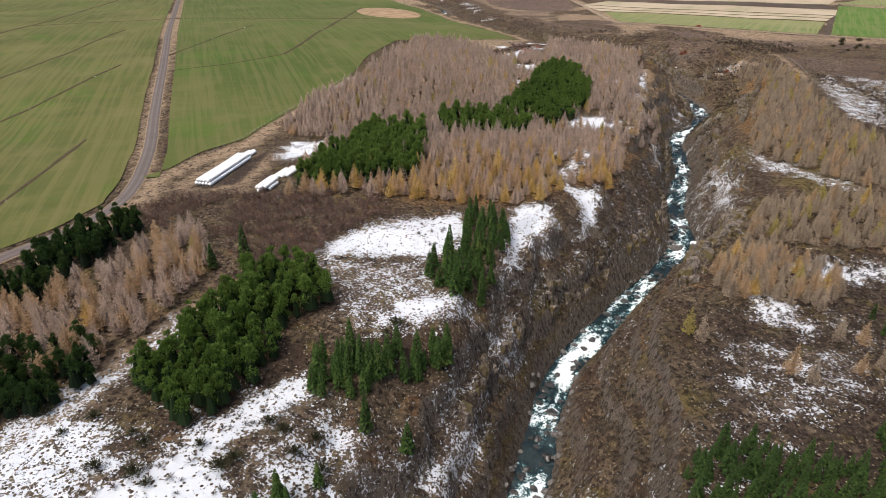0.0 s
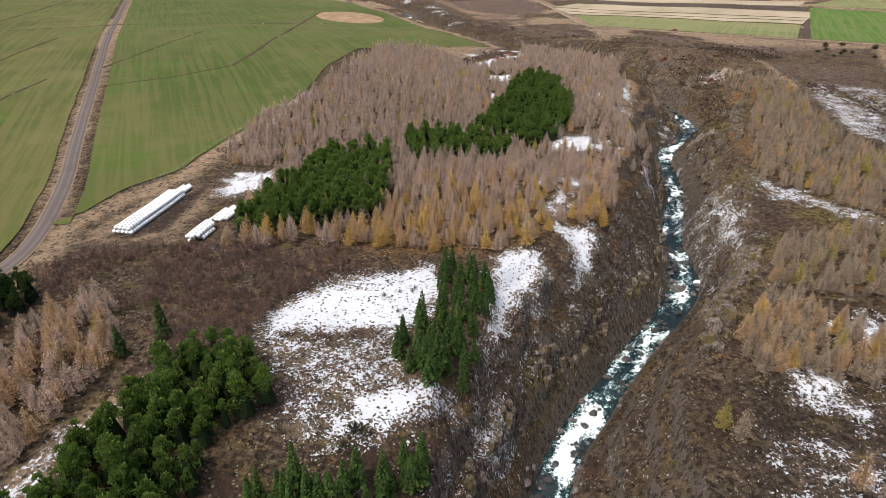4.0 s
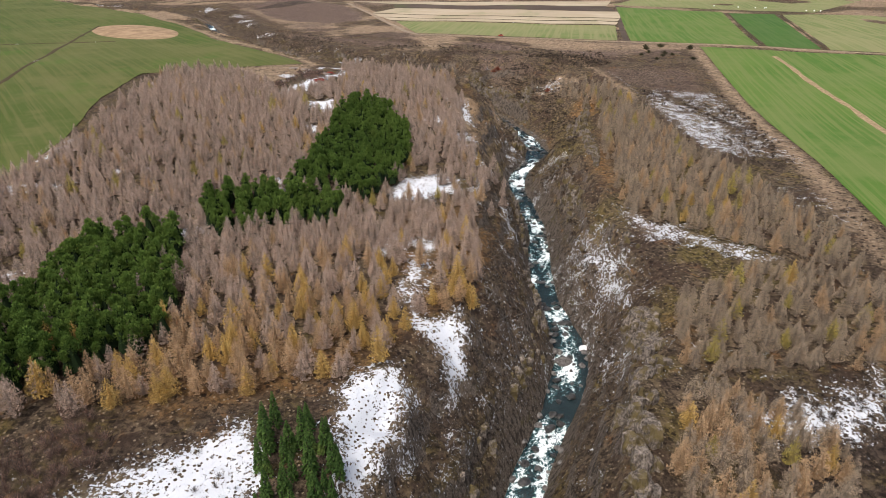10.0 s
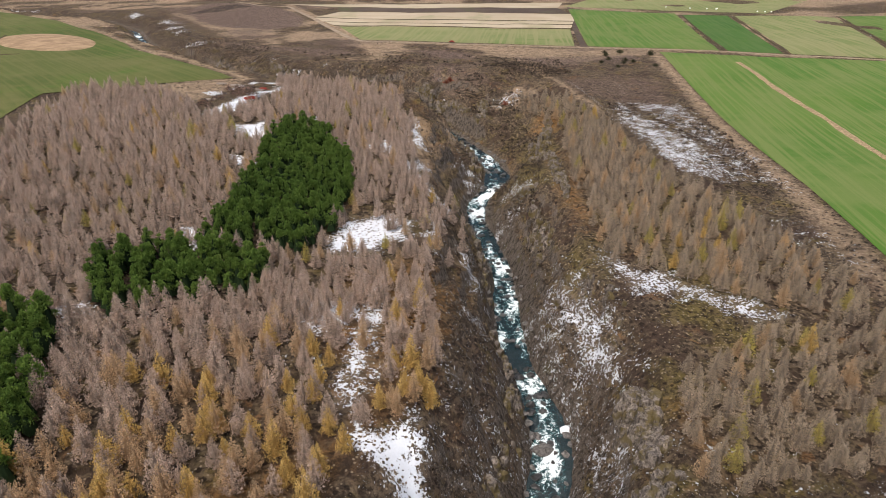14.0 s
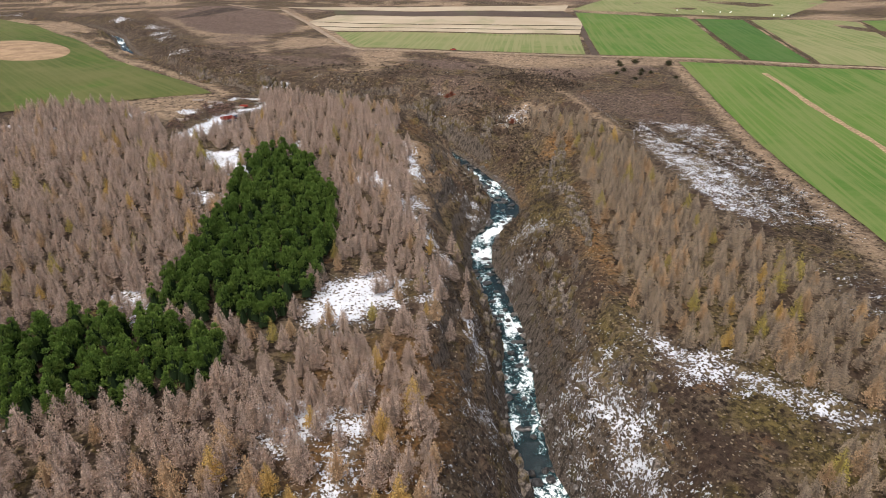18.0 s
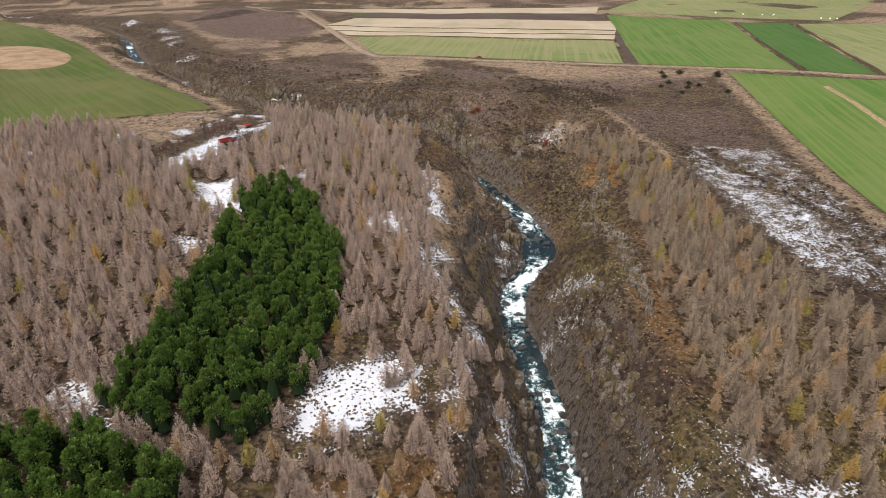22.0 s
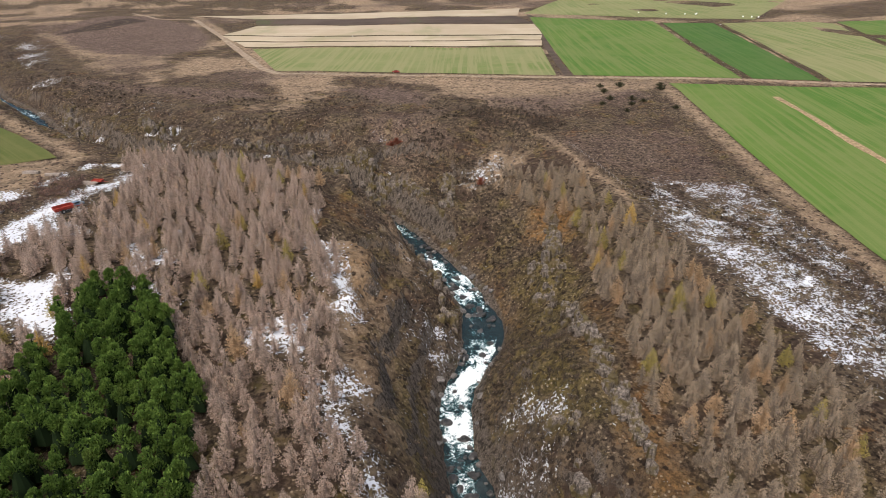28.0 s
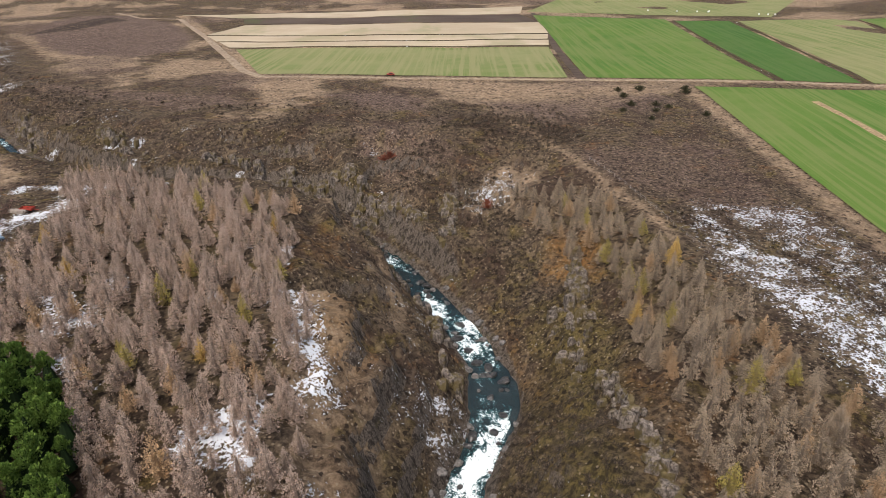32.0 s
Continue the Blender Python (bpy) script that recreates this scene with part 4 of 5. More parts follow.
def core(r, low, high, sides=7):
    """A ragged opaque cone added inside a crown to block light, coloured as the shade within; it stands for dense old
    wood of dead branches.
    """
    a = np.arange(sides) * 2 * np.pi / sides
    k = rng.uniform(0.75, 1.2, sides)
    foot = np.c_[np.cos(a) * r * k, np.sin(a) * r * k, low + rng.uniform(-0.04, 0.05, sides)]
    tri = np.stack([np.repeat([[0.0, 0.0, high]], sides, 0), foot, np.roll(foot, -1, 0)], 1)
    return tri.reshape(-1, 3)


def larch_crown(n, h=1.0, r=0.22):
    """A bare larch's crown of height 1: boughs in whorls, each a bundle of fine upturned sprays."""
    boughs = 84
    bt = (np.arange(boughs) + rng.uniform(0, 1, boughs)) / boughs
    ba = np.arange(boughs) * 2.4 + rng.normal(0, 0.35, boughs)
    breach = r * np.minimum((1.03 - bt) ** 0.86, 0.72 + 1.9 * bt) * rng.uniform(0.78, 1.12, boughs) + 0.012
    k = rng.choice(boughs, n, p=breach / breach.sum())
    t, a = bt[k], ba[k] + rng.normal(0, 0.2, n)
    u = rng.uniform(0.06, 1.0, n) ** 0.6
    out = breach[k] * u
    d = np.stack([np.cos(a), np.sin(a)], 1)
    z = 0.05 + 0.89 * t + out * 0.16 + rng.normal(0, 0.010, n)
    base = np.c_[d * out[:, None], z]
    long_ = 0.034 + 0.22 * breach[k] * rng.uniform(0.5, 1.1, n)
    swing = a + rng.normal(0, 0.9, n)
    tip = base + np.c_[np.cos(swing) * long_ * 0.5, np.sin(swing) * long_ * 0.5, long_ * rng.uniform(0.25, 1.1, n)]
    v, f = faced(base, tip, rng.uniform(0.20, 0.42, n) * long_, np.c_[d, np.full(n, 0.55)] + rng.normal(0, 0.38, (n, 3)))
    lead = rng.random(26) * 6.283
    up = np.c_[np.zeros((26, 2)), rng.uniform(0.78, 0.97, 26)]
    v2, f2 = fans(up, up + np.c_[np.cos(lead) * 0.022, np.sin(lead) * 0.022, rng.uniform(0.03, 0.07, 26)], np.full(26, 0.009), lead)
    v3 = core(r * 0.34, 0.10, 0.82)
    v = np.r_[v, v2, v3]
    return v, np.arange(len(v)).reshape(-1, 3)


def spruce_crown(n, r=0.20):
    """A dense narrow spruce crown of height 1 with hanging boughs."""
    t = rng.random(n) ** 0.8
    z = 0.04 + 0.92 * t
    a = rng.random(n) * 2 * np.pi
    reach = r * (1.02 - t) ** 0.85 * rng.uniform(0.7, 1.1, n) + 0.015
    d = np.stack([np.cos(a), np.sin(a)], 1)
    start = rng.uniform(0.1, 0.5, n) * reach
    base = np.c_[d * start[:, None], z + 0.03]
    tip = np.c_[d * reach[:, None], z + 0.03 - reach * rng.uniform(-0.2, 0.6, n)]
    return blades(base, tip, 0.009 + 0.13 * reach, rng.normal(0, 0.8, n))


def pine_crown(n, r=0.27):
    """A broad rounded pine crown of height 1 made of upright needle tufts on several lobes."""
    lobes = 12
    la, lz = rng.random(lobes) * 2 * np.pi, rng.uniform(0.3, 0.82, lobes)
    lr = r * 0.62 * (1.15 - lz) * rng.uniform(0.7, 1.2, lobes)
    c = np.c_[np.cos(la) * lr, np.sin(la) * lr, lz]
    c[0], c[1] = (0, 0, 0.85), (0, 0, 0.6)
    lz = c[:, 2]
    k = rng.integers(0, lobes, n)
    q = rng.normal(0, 1, (n, 3))
    q /= np.linalg.norm(q, axis=1, keepdims=True)
    q[:, 2] = np.where(q[:, 2] < -0.3, -q[:, 2], q[:, 2])
    size = r * rng.uniform(0.34, 0.52, n) * (1.28 - lz[k])
    p = c[k] + q * size[:, None] * np.array([1, 1, 0.9]) * rng.uniform(0.75, 1, (n, 1))
    tip = p + q * 0.032 + np.c_[rng.normal(0, 0.012, (n, 2)), rng.uniform(0.02, 0.062, n)]
    v, f = faced(p, tip, rng.uniform(0.011, 0.022, n), q + rng.normal(0, 0.45, (n, 3)))
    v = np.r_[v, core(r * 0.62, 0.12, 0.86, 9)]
    return v, np.arange(len(v)).reshape(-1, 3)


def twig_crown(n):
    """A round bare bush of height 1: fine twigs fanning upwards."""
    a = rng.random(n) * 2 * np.pi
    lean = rng.uniform(0.05, 1.0, n)
    d = np.stack([np.cos(a) * lean, np.sin(a) * lean], 1)
    base = np.c_[d * 0.25 * rng.random((n, 1)), rng.uniform(0, 0.35, n)]
    tip = np.c_[d * 0.62, rng.uniform(0.4, 1.0, n) * (1.1 - 0.4 * lean)]
    return fans(base, tip, rng.uniform(0.012, 0.038, n), rng.random(n) * np.pi)


def trunk_mesh(name, r=0.018):
    a = np.arange(6) * np.pi / 3
    v = np.r_[np.c_[np.cos(a) * r, np.sin(a) * r, np.full(6, -0.06)], np.c_[np.cos(a) * r * 0.2, np.sin(a) * r * 0.2, np.full(6, 0.9)]]
    f = np.array([(i, (i + 1) % 6, 6 + (i + 1) % 6, 6 + i) for i in range(6)])
    return mesh_of(name, v, f, BARK, None, True)


TRUNK = trunk_mesh("trunk")


def scatter(poly, gap, holes=(), jitter=0.5):
    """Places inside an outline, about a gap apart in loose rows."""
    mid, far = poly.mean(0), np.ptp(poly, axis=0).max() * 1.1
    x, y = np.meshgrid(np.arange(-far, far, gap), np.arange(-far, far, gap * 0.9))
    x = x + (np.arange(x.shape[0]) % 2)[:, None] * gap * 0.5
    x, y = x.ravel() + rng.uniform(-jitter, jitter, x.size) * gap, y.ravel() + rng.uniform(-jitter, jitter, y.size) * gap
    x, y = mid[0] + 0.83 * x - 0.56 * y, mid[1] + 0.56 * x + 0.83 * y
    keep = inside(poly, x, y)
    for hole in holes:
        keep &= ~inside(hole, x, y)
    return np.c_[x, y][keep]


def stand(name, places, heights, shapes, material, label, category, widths_=None):
    """Far or uncountable plants, joined into one object."""
    z = height(places[:, 0], places[:, 1])
    vs, fs, count = [], [], 0
    pick = rng.integers(0, len(shapes), len(places))
    turn = rng.random(len(places)) * 2 * np.pi
    for i, (v, f) in enumerate(shapes):
        w = np.where(pick == i)[0]
        if not len(w):
            continue
        c, s = np.cos(turn[w])[:, None], np.sin(turn[w])[:, None]
        wide = (widths_[w] if widths_ is not None else heights[w])[:, None]
        x = (v[None, :, 0] * c - v[None, :, 1] * s) * wide + places[w, 0:1]
        y = (v[None, :, 0] * s + v[None, :, 1] * c) * wide + places[w, 1:2]
        zz = v[None, :, 2] * heights[w][:, None] + z[w][:, None]
        vs.append(np.stack([x, y, zz], -1).reshape(-1, 3))
        fs.append((f[None] + (np.arange(len(w)) * len(v))[:, None, None] + count).reshape(-1, f.shape[1]))
        count += len(w) * len(v)
    v, f = np.concatenate(vs), np.concatenate(fs)
    ob = new(name, mesh_of(name, v, f, material, {"tipness": tipness_of(v, f)}))
    return tagged(ob, label, category, kind="stuff")


def single_trees(name, places, heights, meshes, label, group, category="tree"):
    """Trees that are things of their own: a trunk and a crown each."""
    z = height(places[:, 0], places[:, 1])
    for (x, y), h, zz in zip(places, heights, z):
        top = tagged(new(name), label, category, group)
        top.location, top.rotation_euler, top.scale = (x, y, zz - 0.1), (0, 0, rng.random() * 6.28), (h, h, h)
        part("trunk", TRUNK, top)
        part("crown", meshes[rng.integers(len(meshes))], top)


LARCH_SHAPES = [larch_crown(760, r=r) for r in (0.23, 0.27, 0.30, 0.25)]
LARCH_FINE = [larch_crown(900, r=r) for r in (0.23, 0.27, 0.30, 0.25)]
PINE_SHAPES = [pine_crown(780, r) for r in (0.25, 0.28, 0.31, 0.27)]
SPRUCE_SHAPES = [spruce_crown(480, r) for r in (0.165, 0.20, 0.23)]
TWIG_SHAPES = [twig_crown(72) for _ in range(5)]

# outlines of the woods
CLEAR = [polygon([(51, 237), (59, 235), (54, 217), (46, 205), (40, 210)]), polygon([(45, 268), (56, 283), (76, 289), (84, 280), (80, 267), (66, 259), (56, 262)]),
         polygon([(42, 385), (54, 381), (53, 355), (44, 359)]), polygon([(35, 343), (42, 344), (43, 337), (36, 337)]),
         polygon([(94, 284), (100, 325), (112, 356), (113, 378), (125, 380), (125, 340), (108, 300)])]
LARCH_MAIN = polygon([(-50, 188), (-43, 189), (-20, 189), (9, 187), (30, 188), (44, 204), (58, 206), (66, 222), (78, 258), (92, 284), (99, 321), (106, 342), (113, 360),
                      (119, 392), (124, 405), (123, 414), (116, 424), (106, 434), (92, 448), (78, 463), (71, 452), (74, 434), (66, 421), (60, 410), (48, 403), (34, 394), (28, 430), (12, 454), (-18, 464), (-34, 412), (-44, 358), (-62, 316), (-70, 268), (-66, 256), (-44, 252), (-50, 214)])
RIGHT_WOOD = polygon([(188, 406), (200, 400), (207, 388), (195, 345), (183, 302), (177, 262), (175, 222), (171, 206), (160, 187), (152, 201), (141, 217), (128, 237), (123, 237), (128, 254), (137, 272), (145, 291),
                      (157, 312), (174, 341), (186, 357), (183, 384)])
RIGHT_LOW = polygon([(96, 178), (104, 190), (112, 199), (131, 201), (150, 196), (160, 182), (164, 168), (140, 158), (126, 163), (110, 168), (95, 171)])
RIGHT_FRONT = polygon([(70, 146), (80, 158), (92, 169), (110, 157), (106, 142), (91, 131), (84, 140), (74, 135)])
LARCH_WEST = polygon([(-104, 124), (-84, 144), (-78, 162), (-66, 162), (-60, 138), (-66, 120), (-74, 104), (-90, 102)])

pine_holes = [PINE_BLOCK, PINE_STRIP, PINE_WEST] + CLEAR
main = np.r_[scatter(LARCH_MAIN, 3.75, pine_holes + [polygon([(-100, 256), (140, 256), (140, 520), (-100, 520)])]), scatter(LARCH_MAIN, 3.7, pine_holes + [polygon([(-100, 100), (140, 100), (140, 256), (-100, 256)])])]
right = scatter(RIGHT_WOOD, 3.6)
low = scatter(RIGHT_LOW, 3.5)
front = np.r_[scatter(RIGHT_FRONT, 3.4), [(58, 124), (60, 121), (94, 124), (92, 121), (97, 120), (75, 109), (78, 106), (90, 109), (96, 111), (99, 114), (103, 120), (110, 124)]]
west = scatter(LARCH_WEST, 3.7)
mixed = np.r_[scatter(PINE_WEST, 8.0), scatter(CLEAR[1], 7.0, (), 0.7), scatter(CLEAR[0], 8.5, (), 0.7), scatter(polygon([(78, 262), (92, 284), (104, 300), (100, 282), (88, 258)]), 5.5, (), 0.7)]
larches = np.r_[main, right, low, front, west, mixed]
tall = (rng.normal(6.0, 0.95, len(larches)) + 1.1 * ((larches[:, 1] < 256) & (larches[:, 0] < 90))).clip(3.4, 9.6)
gold_zone = np.exp(-((larches[:, 1] - 205) / 16) ** 2) * (larches[:, 0] < 60) + 0.08 * np.exp(-((larches[:, 1] - 140) / 30) ** 2)
gold = rng.random(len(larches)) < 0.012 + 0.32 * gold_zone
warm = np.exp(-((larches[:, 1] - 200) / 24) ** 2) * (larches[:, 0] < 70) + 0.7 * (larches[:, 1] < 165)
amber = ~gold & (rng.random(len(larches)) < 0.05 + 0.08 * (larches[:, 0] > 118) + 0.50 * warm)
lime = ~gold & ~amber & (rng.random(len(larches)) < np.where(larches[:, 0] > 118, 0.05, 0.02))
plain_tan = ~gold & ~amber & ~lime
apart = (larches[:, 0] > 12) & (larches[:, 0] < 74) & (larches[:, 1] > 196) & (larches[:, 1] < 262)
apart &= np.cumsum(apart) <= 300
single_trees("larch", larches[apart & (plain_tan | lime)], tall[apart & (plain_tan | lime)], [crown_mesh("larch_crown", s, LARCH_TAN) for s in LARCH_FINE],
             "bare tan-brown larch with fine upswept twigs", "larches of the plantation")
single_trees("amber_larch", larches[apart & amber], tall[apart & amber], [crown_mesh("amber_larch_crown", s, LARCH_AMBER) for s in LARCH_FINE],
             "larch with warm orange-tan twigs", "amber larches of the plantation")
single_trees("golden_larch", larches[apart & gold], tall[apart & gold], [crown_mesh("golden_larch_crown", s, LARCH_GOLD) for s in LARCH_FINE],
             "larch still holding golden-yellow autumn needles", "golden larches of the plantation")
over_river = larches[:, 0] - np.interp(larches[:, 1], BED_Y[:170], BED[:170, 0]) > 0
for name, side, twigs, label in (("larch_wood", ~over_river, LARCH_TAN, "dense wood of bare pinkish-tan larches"), ("olive_larch_wood", over_river, LARCH_OLIVE_DIM, "wood of bare olive-brown larches east of the gorge, twigs painted dimmer")):
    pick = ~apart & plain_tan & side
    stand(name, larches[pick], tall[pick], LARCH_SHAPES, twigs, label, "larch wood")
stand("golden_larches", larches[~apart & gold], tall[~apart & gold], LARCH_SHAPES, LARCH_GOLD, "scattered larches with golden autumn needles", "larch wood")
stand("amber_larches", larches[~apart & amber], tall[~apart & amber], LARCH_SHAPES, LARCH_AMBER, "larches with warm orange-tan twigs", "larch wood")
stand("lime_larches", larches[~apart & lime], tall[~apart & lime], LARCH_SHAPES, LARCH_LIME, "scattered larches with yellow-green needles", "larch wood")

block = np.r_[scatter(PINE_BLOCK, 3.2), scatter(PINE_STRIP, 3.1)]
grown = rng.normal(7.4, 1.2, len(block)).clip(4.5, 10)
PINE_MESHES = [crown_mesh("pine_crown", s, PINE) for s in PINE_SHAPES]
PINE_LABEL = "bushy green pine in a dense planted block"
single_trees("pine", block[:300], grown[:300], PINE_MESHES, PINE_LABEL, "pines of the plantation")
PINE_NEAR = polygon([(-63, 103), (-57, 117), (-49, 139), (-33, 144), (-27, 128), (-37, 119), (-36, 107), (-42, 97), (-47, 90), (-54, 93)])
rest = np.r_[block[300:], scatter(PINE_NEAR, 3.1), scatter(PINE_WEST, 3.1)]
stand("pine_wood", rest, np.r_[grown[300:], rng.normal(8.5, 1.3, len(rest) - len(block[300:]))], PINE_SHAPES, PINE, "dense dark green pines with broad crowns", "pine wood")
SPRUCE_A = polygon([(7, 180), (15, 178), (20, 168), (16, 154), (12, 141), (4, 134), (-5, 141), (-3, 148), (6, 163)])
SPRUCE_B = polygon([(-28, 110), (-20, 113), (-13, 110), (0, 121), (3, 117), (-10, 107), (-17, 102), (-26, 98)])
spruces = np.r_[scatter(SPRUCE_A, 3.3), scatter(SPRUCE_B, 2.6), [(-22, 81), (-28, 77), (-26, 75), (-30, 72)]]
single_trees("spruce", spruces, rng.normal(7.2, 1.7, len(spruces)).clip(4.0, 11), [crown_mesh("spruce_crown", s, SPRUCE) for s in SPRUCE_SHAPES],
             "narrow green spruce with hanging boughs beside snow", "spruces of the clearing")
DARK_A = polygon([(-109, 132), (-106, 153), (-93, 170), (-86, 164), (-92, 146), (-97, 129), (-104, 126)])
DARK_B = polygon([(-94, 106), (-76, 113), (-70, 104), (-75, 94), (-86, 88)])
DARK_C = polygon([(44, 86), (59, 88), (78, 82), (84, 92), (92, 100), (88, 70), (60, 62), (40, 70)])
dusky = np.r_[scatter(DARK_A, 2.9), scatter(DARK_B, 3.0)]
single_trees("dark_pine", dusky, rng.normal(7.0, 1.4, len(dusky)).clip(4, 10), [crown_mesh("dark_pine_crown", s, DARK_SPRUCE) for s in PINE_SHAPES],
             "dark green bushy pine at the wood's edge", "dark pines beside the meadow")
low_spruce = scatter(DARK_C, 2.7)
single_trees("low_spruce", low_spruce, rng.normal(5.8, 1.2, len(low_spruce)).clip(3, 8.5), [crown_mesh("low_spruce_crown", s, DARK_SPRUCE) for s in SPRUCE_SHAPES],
             "dense young green spruce on the snowy slope", "young spruces of the slope")
dark = polygon([(106, 131), (109, 128), (105, 124), (108, 120), (-7, 94), (-15, 94), (-53, 149), (-60, 144)])
single_trees("dark_spruce", dark, rng.normal(7.3, 1.7, len(dark)).clip(3.2, 11), [crown_mesh("dark_spruce_crown", s, DARK_SPRUCE) for s in [spruce_crown(480, r) for r in (0.16, 0.19, 0.22)]],
             "dark blackish-green spruce at the wood's edge", "dark spruces")

# ---- bare scrub ----
THICKET = polygon([(-86, 188), (-64, 190), (-20, 192), (-16, 178), (-32, 160), (-34, 146), (-52, 142), (-62, 160), (-80, 164), (-98, 178)])
slope_l = scatter(polygon([(-20, 60), (-10, 100), (4, 120), (10, 136), (24, 166), (40, 186), (58, 204), (70, 222), (80, 258), (94, 282), (104, 300), (120, 345), (150, 340), (116, 300), (100, 262),
                           (90, 240), (60, 190), (30, 150), (16, 110), (0, 60)]), 1.75, (), 0.8)
slope_n = scatter(polygon([(20, 690), (60, 570), (90, 520), (120, 490), (150, 470), (190, 460), (240, 440), (250, 470), (200, 500), (150, 520), (110, 560), (70, 620), (40, 700)]), 3.4, (), 0.8)
slope_r = scatter(polygon([(40, 70), (46, 130), (66, 165), (90, 190), (104, 214), (108, 240), (124, 280), (150, 318), (176, 350), (180, 390), (200, 420), (240, 430), (220, 470), (170, 450), (164, 400), (160, 350),
                           (130, 320), (118, 270), (104, 230), (90, 200), (60, 160), (36, 120), (24, 70)]), 1.6, (), 0.8)
promontory = scatter(polygon([(118, 338), (124, 352), (130, 372), (136, 392), (134, 412), (138, 430), (146, 420), (148, 396), (146, 372), (138, 354)]), 2.3)
bushes = np.r_[scatter(polygon([(46, 430), (52, 442), (62, 452), (64, 447), (54, 434)]), 2.0), scatter(polygon([(46, 452), (59, 448), (60, 432), (50, 428)]), 2.0), scatter(polygon([(30, 418), (36, 430), (46, 436), (44, 426), (36, 414)]), 2.0), scatter(polygon([(-74, 268), (-66, 290), (-60, 288), (-62, 262)]), 2.2)]
scrub = np.r_[scatter(THICKET, 2.0), bushes]
d_, _, _ = river_side(scrub[:, 0], scrub[:, 1])
scrub = scrub[(np.abs(d_) > 5) & (fbm(scrub[:, 0], scrub[:, 1], 14, 101, 3) > -0.32)]
stand("birch_scrub", scrub, rng.uniform(0.7, 2.4, len(scrub)) + 1.2 * inside(THICKET, scrub[:, 0], scrub[:, 1]), TWIG_SHAPES, SCRUB, "leafless reddish-brown birch scrub", "scrub", rng.uniform(1.6, 3.2, len(scrub)))
CLEARING = polygon([(-70, 62), (-60, 90), (-45, 90), (-30, 130), (-34, 150), (-10, 182), (8, 186), (0, 150), (-8, 136), (6, 134), (2, 120), (-8, 104), (-10, 62)])
hollow = scatter(polygon([(54, 96), (50, 120), (62, 142), (96, 162), (130, 158), (112, 128), (96, 100), (76, 92)]), 2.4, (), 0.8)
loose = np.r_[scatter(CLEARING, 3.6, (), 0.9), slope_l, promontory, slope_r, slope_n, hollow, scatter(polygon([(186, 262), (200, 290), (214, 372), (250, 350), (232, 300), (205, 250)]), 2.8, (), 0.9), scatter(polygon([(110, 150), (100, 166), (160, 182), (178, 205), (196, 240), (180, 150)]), 3.2, (), 0.9)]
d_, _, _ = river_side(loose[:, 0], loose[:, 1])
loose = loose[(np.abs(d_) > 4.5) & (fbm(loose[:, 0], loose[:, 1], 16, 102, 3) > -0.12)]
stand("willow_scrub", loose, rng.uniform(0.5, 1.7, len(loose)), TWIG_SHAPES, SCRUB_GREY, "low leafless grey-brown willow scrub", "scrub", rng.uniform(0.8, 2.6, len(loose)))


# ---- stones ----
def stone_mesh(seed, material=STONE):
    r = random.Random(seed)
    bm = bmesh.new()
    bmesh.ops.create_icosphere(bm, subdivisions=2, radius=0.5)
    for v in bm.verts:
        n = noise.noise(v.co * 2.2 + Vector((seed * 3.1, 0, 0)))
        v.co *= 1 + 0.55 * n
        v.co.z *= 0.7
        v.co = Vector([round(c * 5 + r.uniform(-0.2, 0.2)) / 5 * 0.5 + c * 0.5 for c in v.co])
    me = bpy.data.meshes.new("stone")
    bm.to_mesh(me)
    bm.free()
    me.materials.append(material)
    return me


STONES = [stone_mesh(i) for i in range(7)]


WET_STONES = [stone_mesh(i + 20, WET) for i in range(5)]


def stones(count, lo, hi, near, far, size, label, group, meshes=STONES):
    for _ in range(count):
        s = rng.uniform(lo, hi)
        i = int(np.argmin(np.abs(BED[:, 1] - s)))
        t = BED[min(i + 1, len(BED) - 1)] - BED[i - 1]
        n = np.array([t[1], -t[0]]) / np.hypot(t[0], t[1])
        off = rng.uniform(near, far) * rng.choice([-1, 1])
        x, y = BED[i, 0] + n[0] * off, BED[i, 1] + n[1] * off
        ob = tagged(new("boulder", meshes[rng.integers(len(meshes))]), label, "boulder", group)
        k = size * rng.uniform(0.5, 1.4)
        z = max(float(height(np.array([x]), np.array([y]))[0]), BED[i, 2] - 0.05)
        ob.location, ob.rotation_euler, ob.scale = (x, y, z + 0.1 * k), (rng.uniform(-0.3, 0.3), rng.uniform(-0.3, 0.3), rng.uniform(0, 6)), (k * rng.uniform(0.8, 1.4), k, k * rng.uniform(0.6, 1))


stones(210, 90, 440, 0.1, 3.2, 1.7, "dark wet basalt boulder in the rapids", "boulders in the river", WET_STONES)
stones(170, 90, 440, 3.0, 6.0, 1.5, "grey basalt boulder on the river bank", "boulders on the banks")


SNOWCAP = plain("boulder_snow", (0.70, 0.72, 0.75), (0.88, 0.89, 0.90), 2.0, 0.8)
for x, y, k, m, label in ((95.6, 214.2, 3.0, SNOWCAP, "pale snow-covered boulder beside the rapids"), (87.3, 211, 4.4, STONE, "large brown-grey boulder on the river bank"), (100.5, 226, 2.4, STONE, "brown-grey boulder on the river bank")):
    ob = tagged(new("boulder", stone_mesh(int(x), m)), label, "boulder")
    ob.location, ob.scale = (x, y, float(np.interp(y, BED[:120, 1], BED[:120, 2])) + 0.3), (k, k * 0.85, k * 0.8)


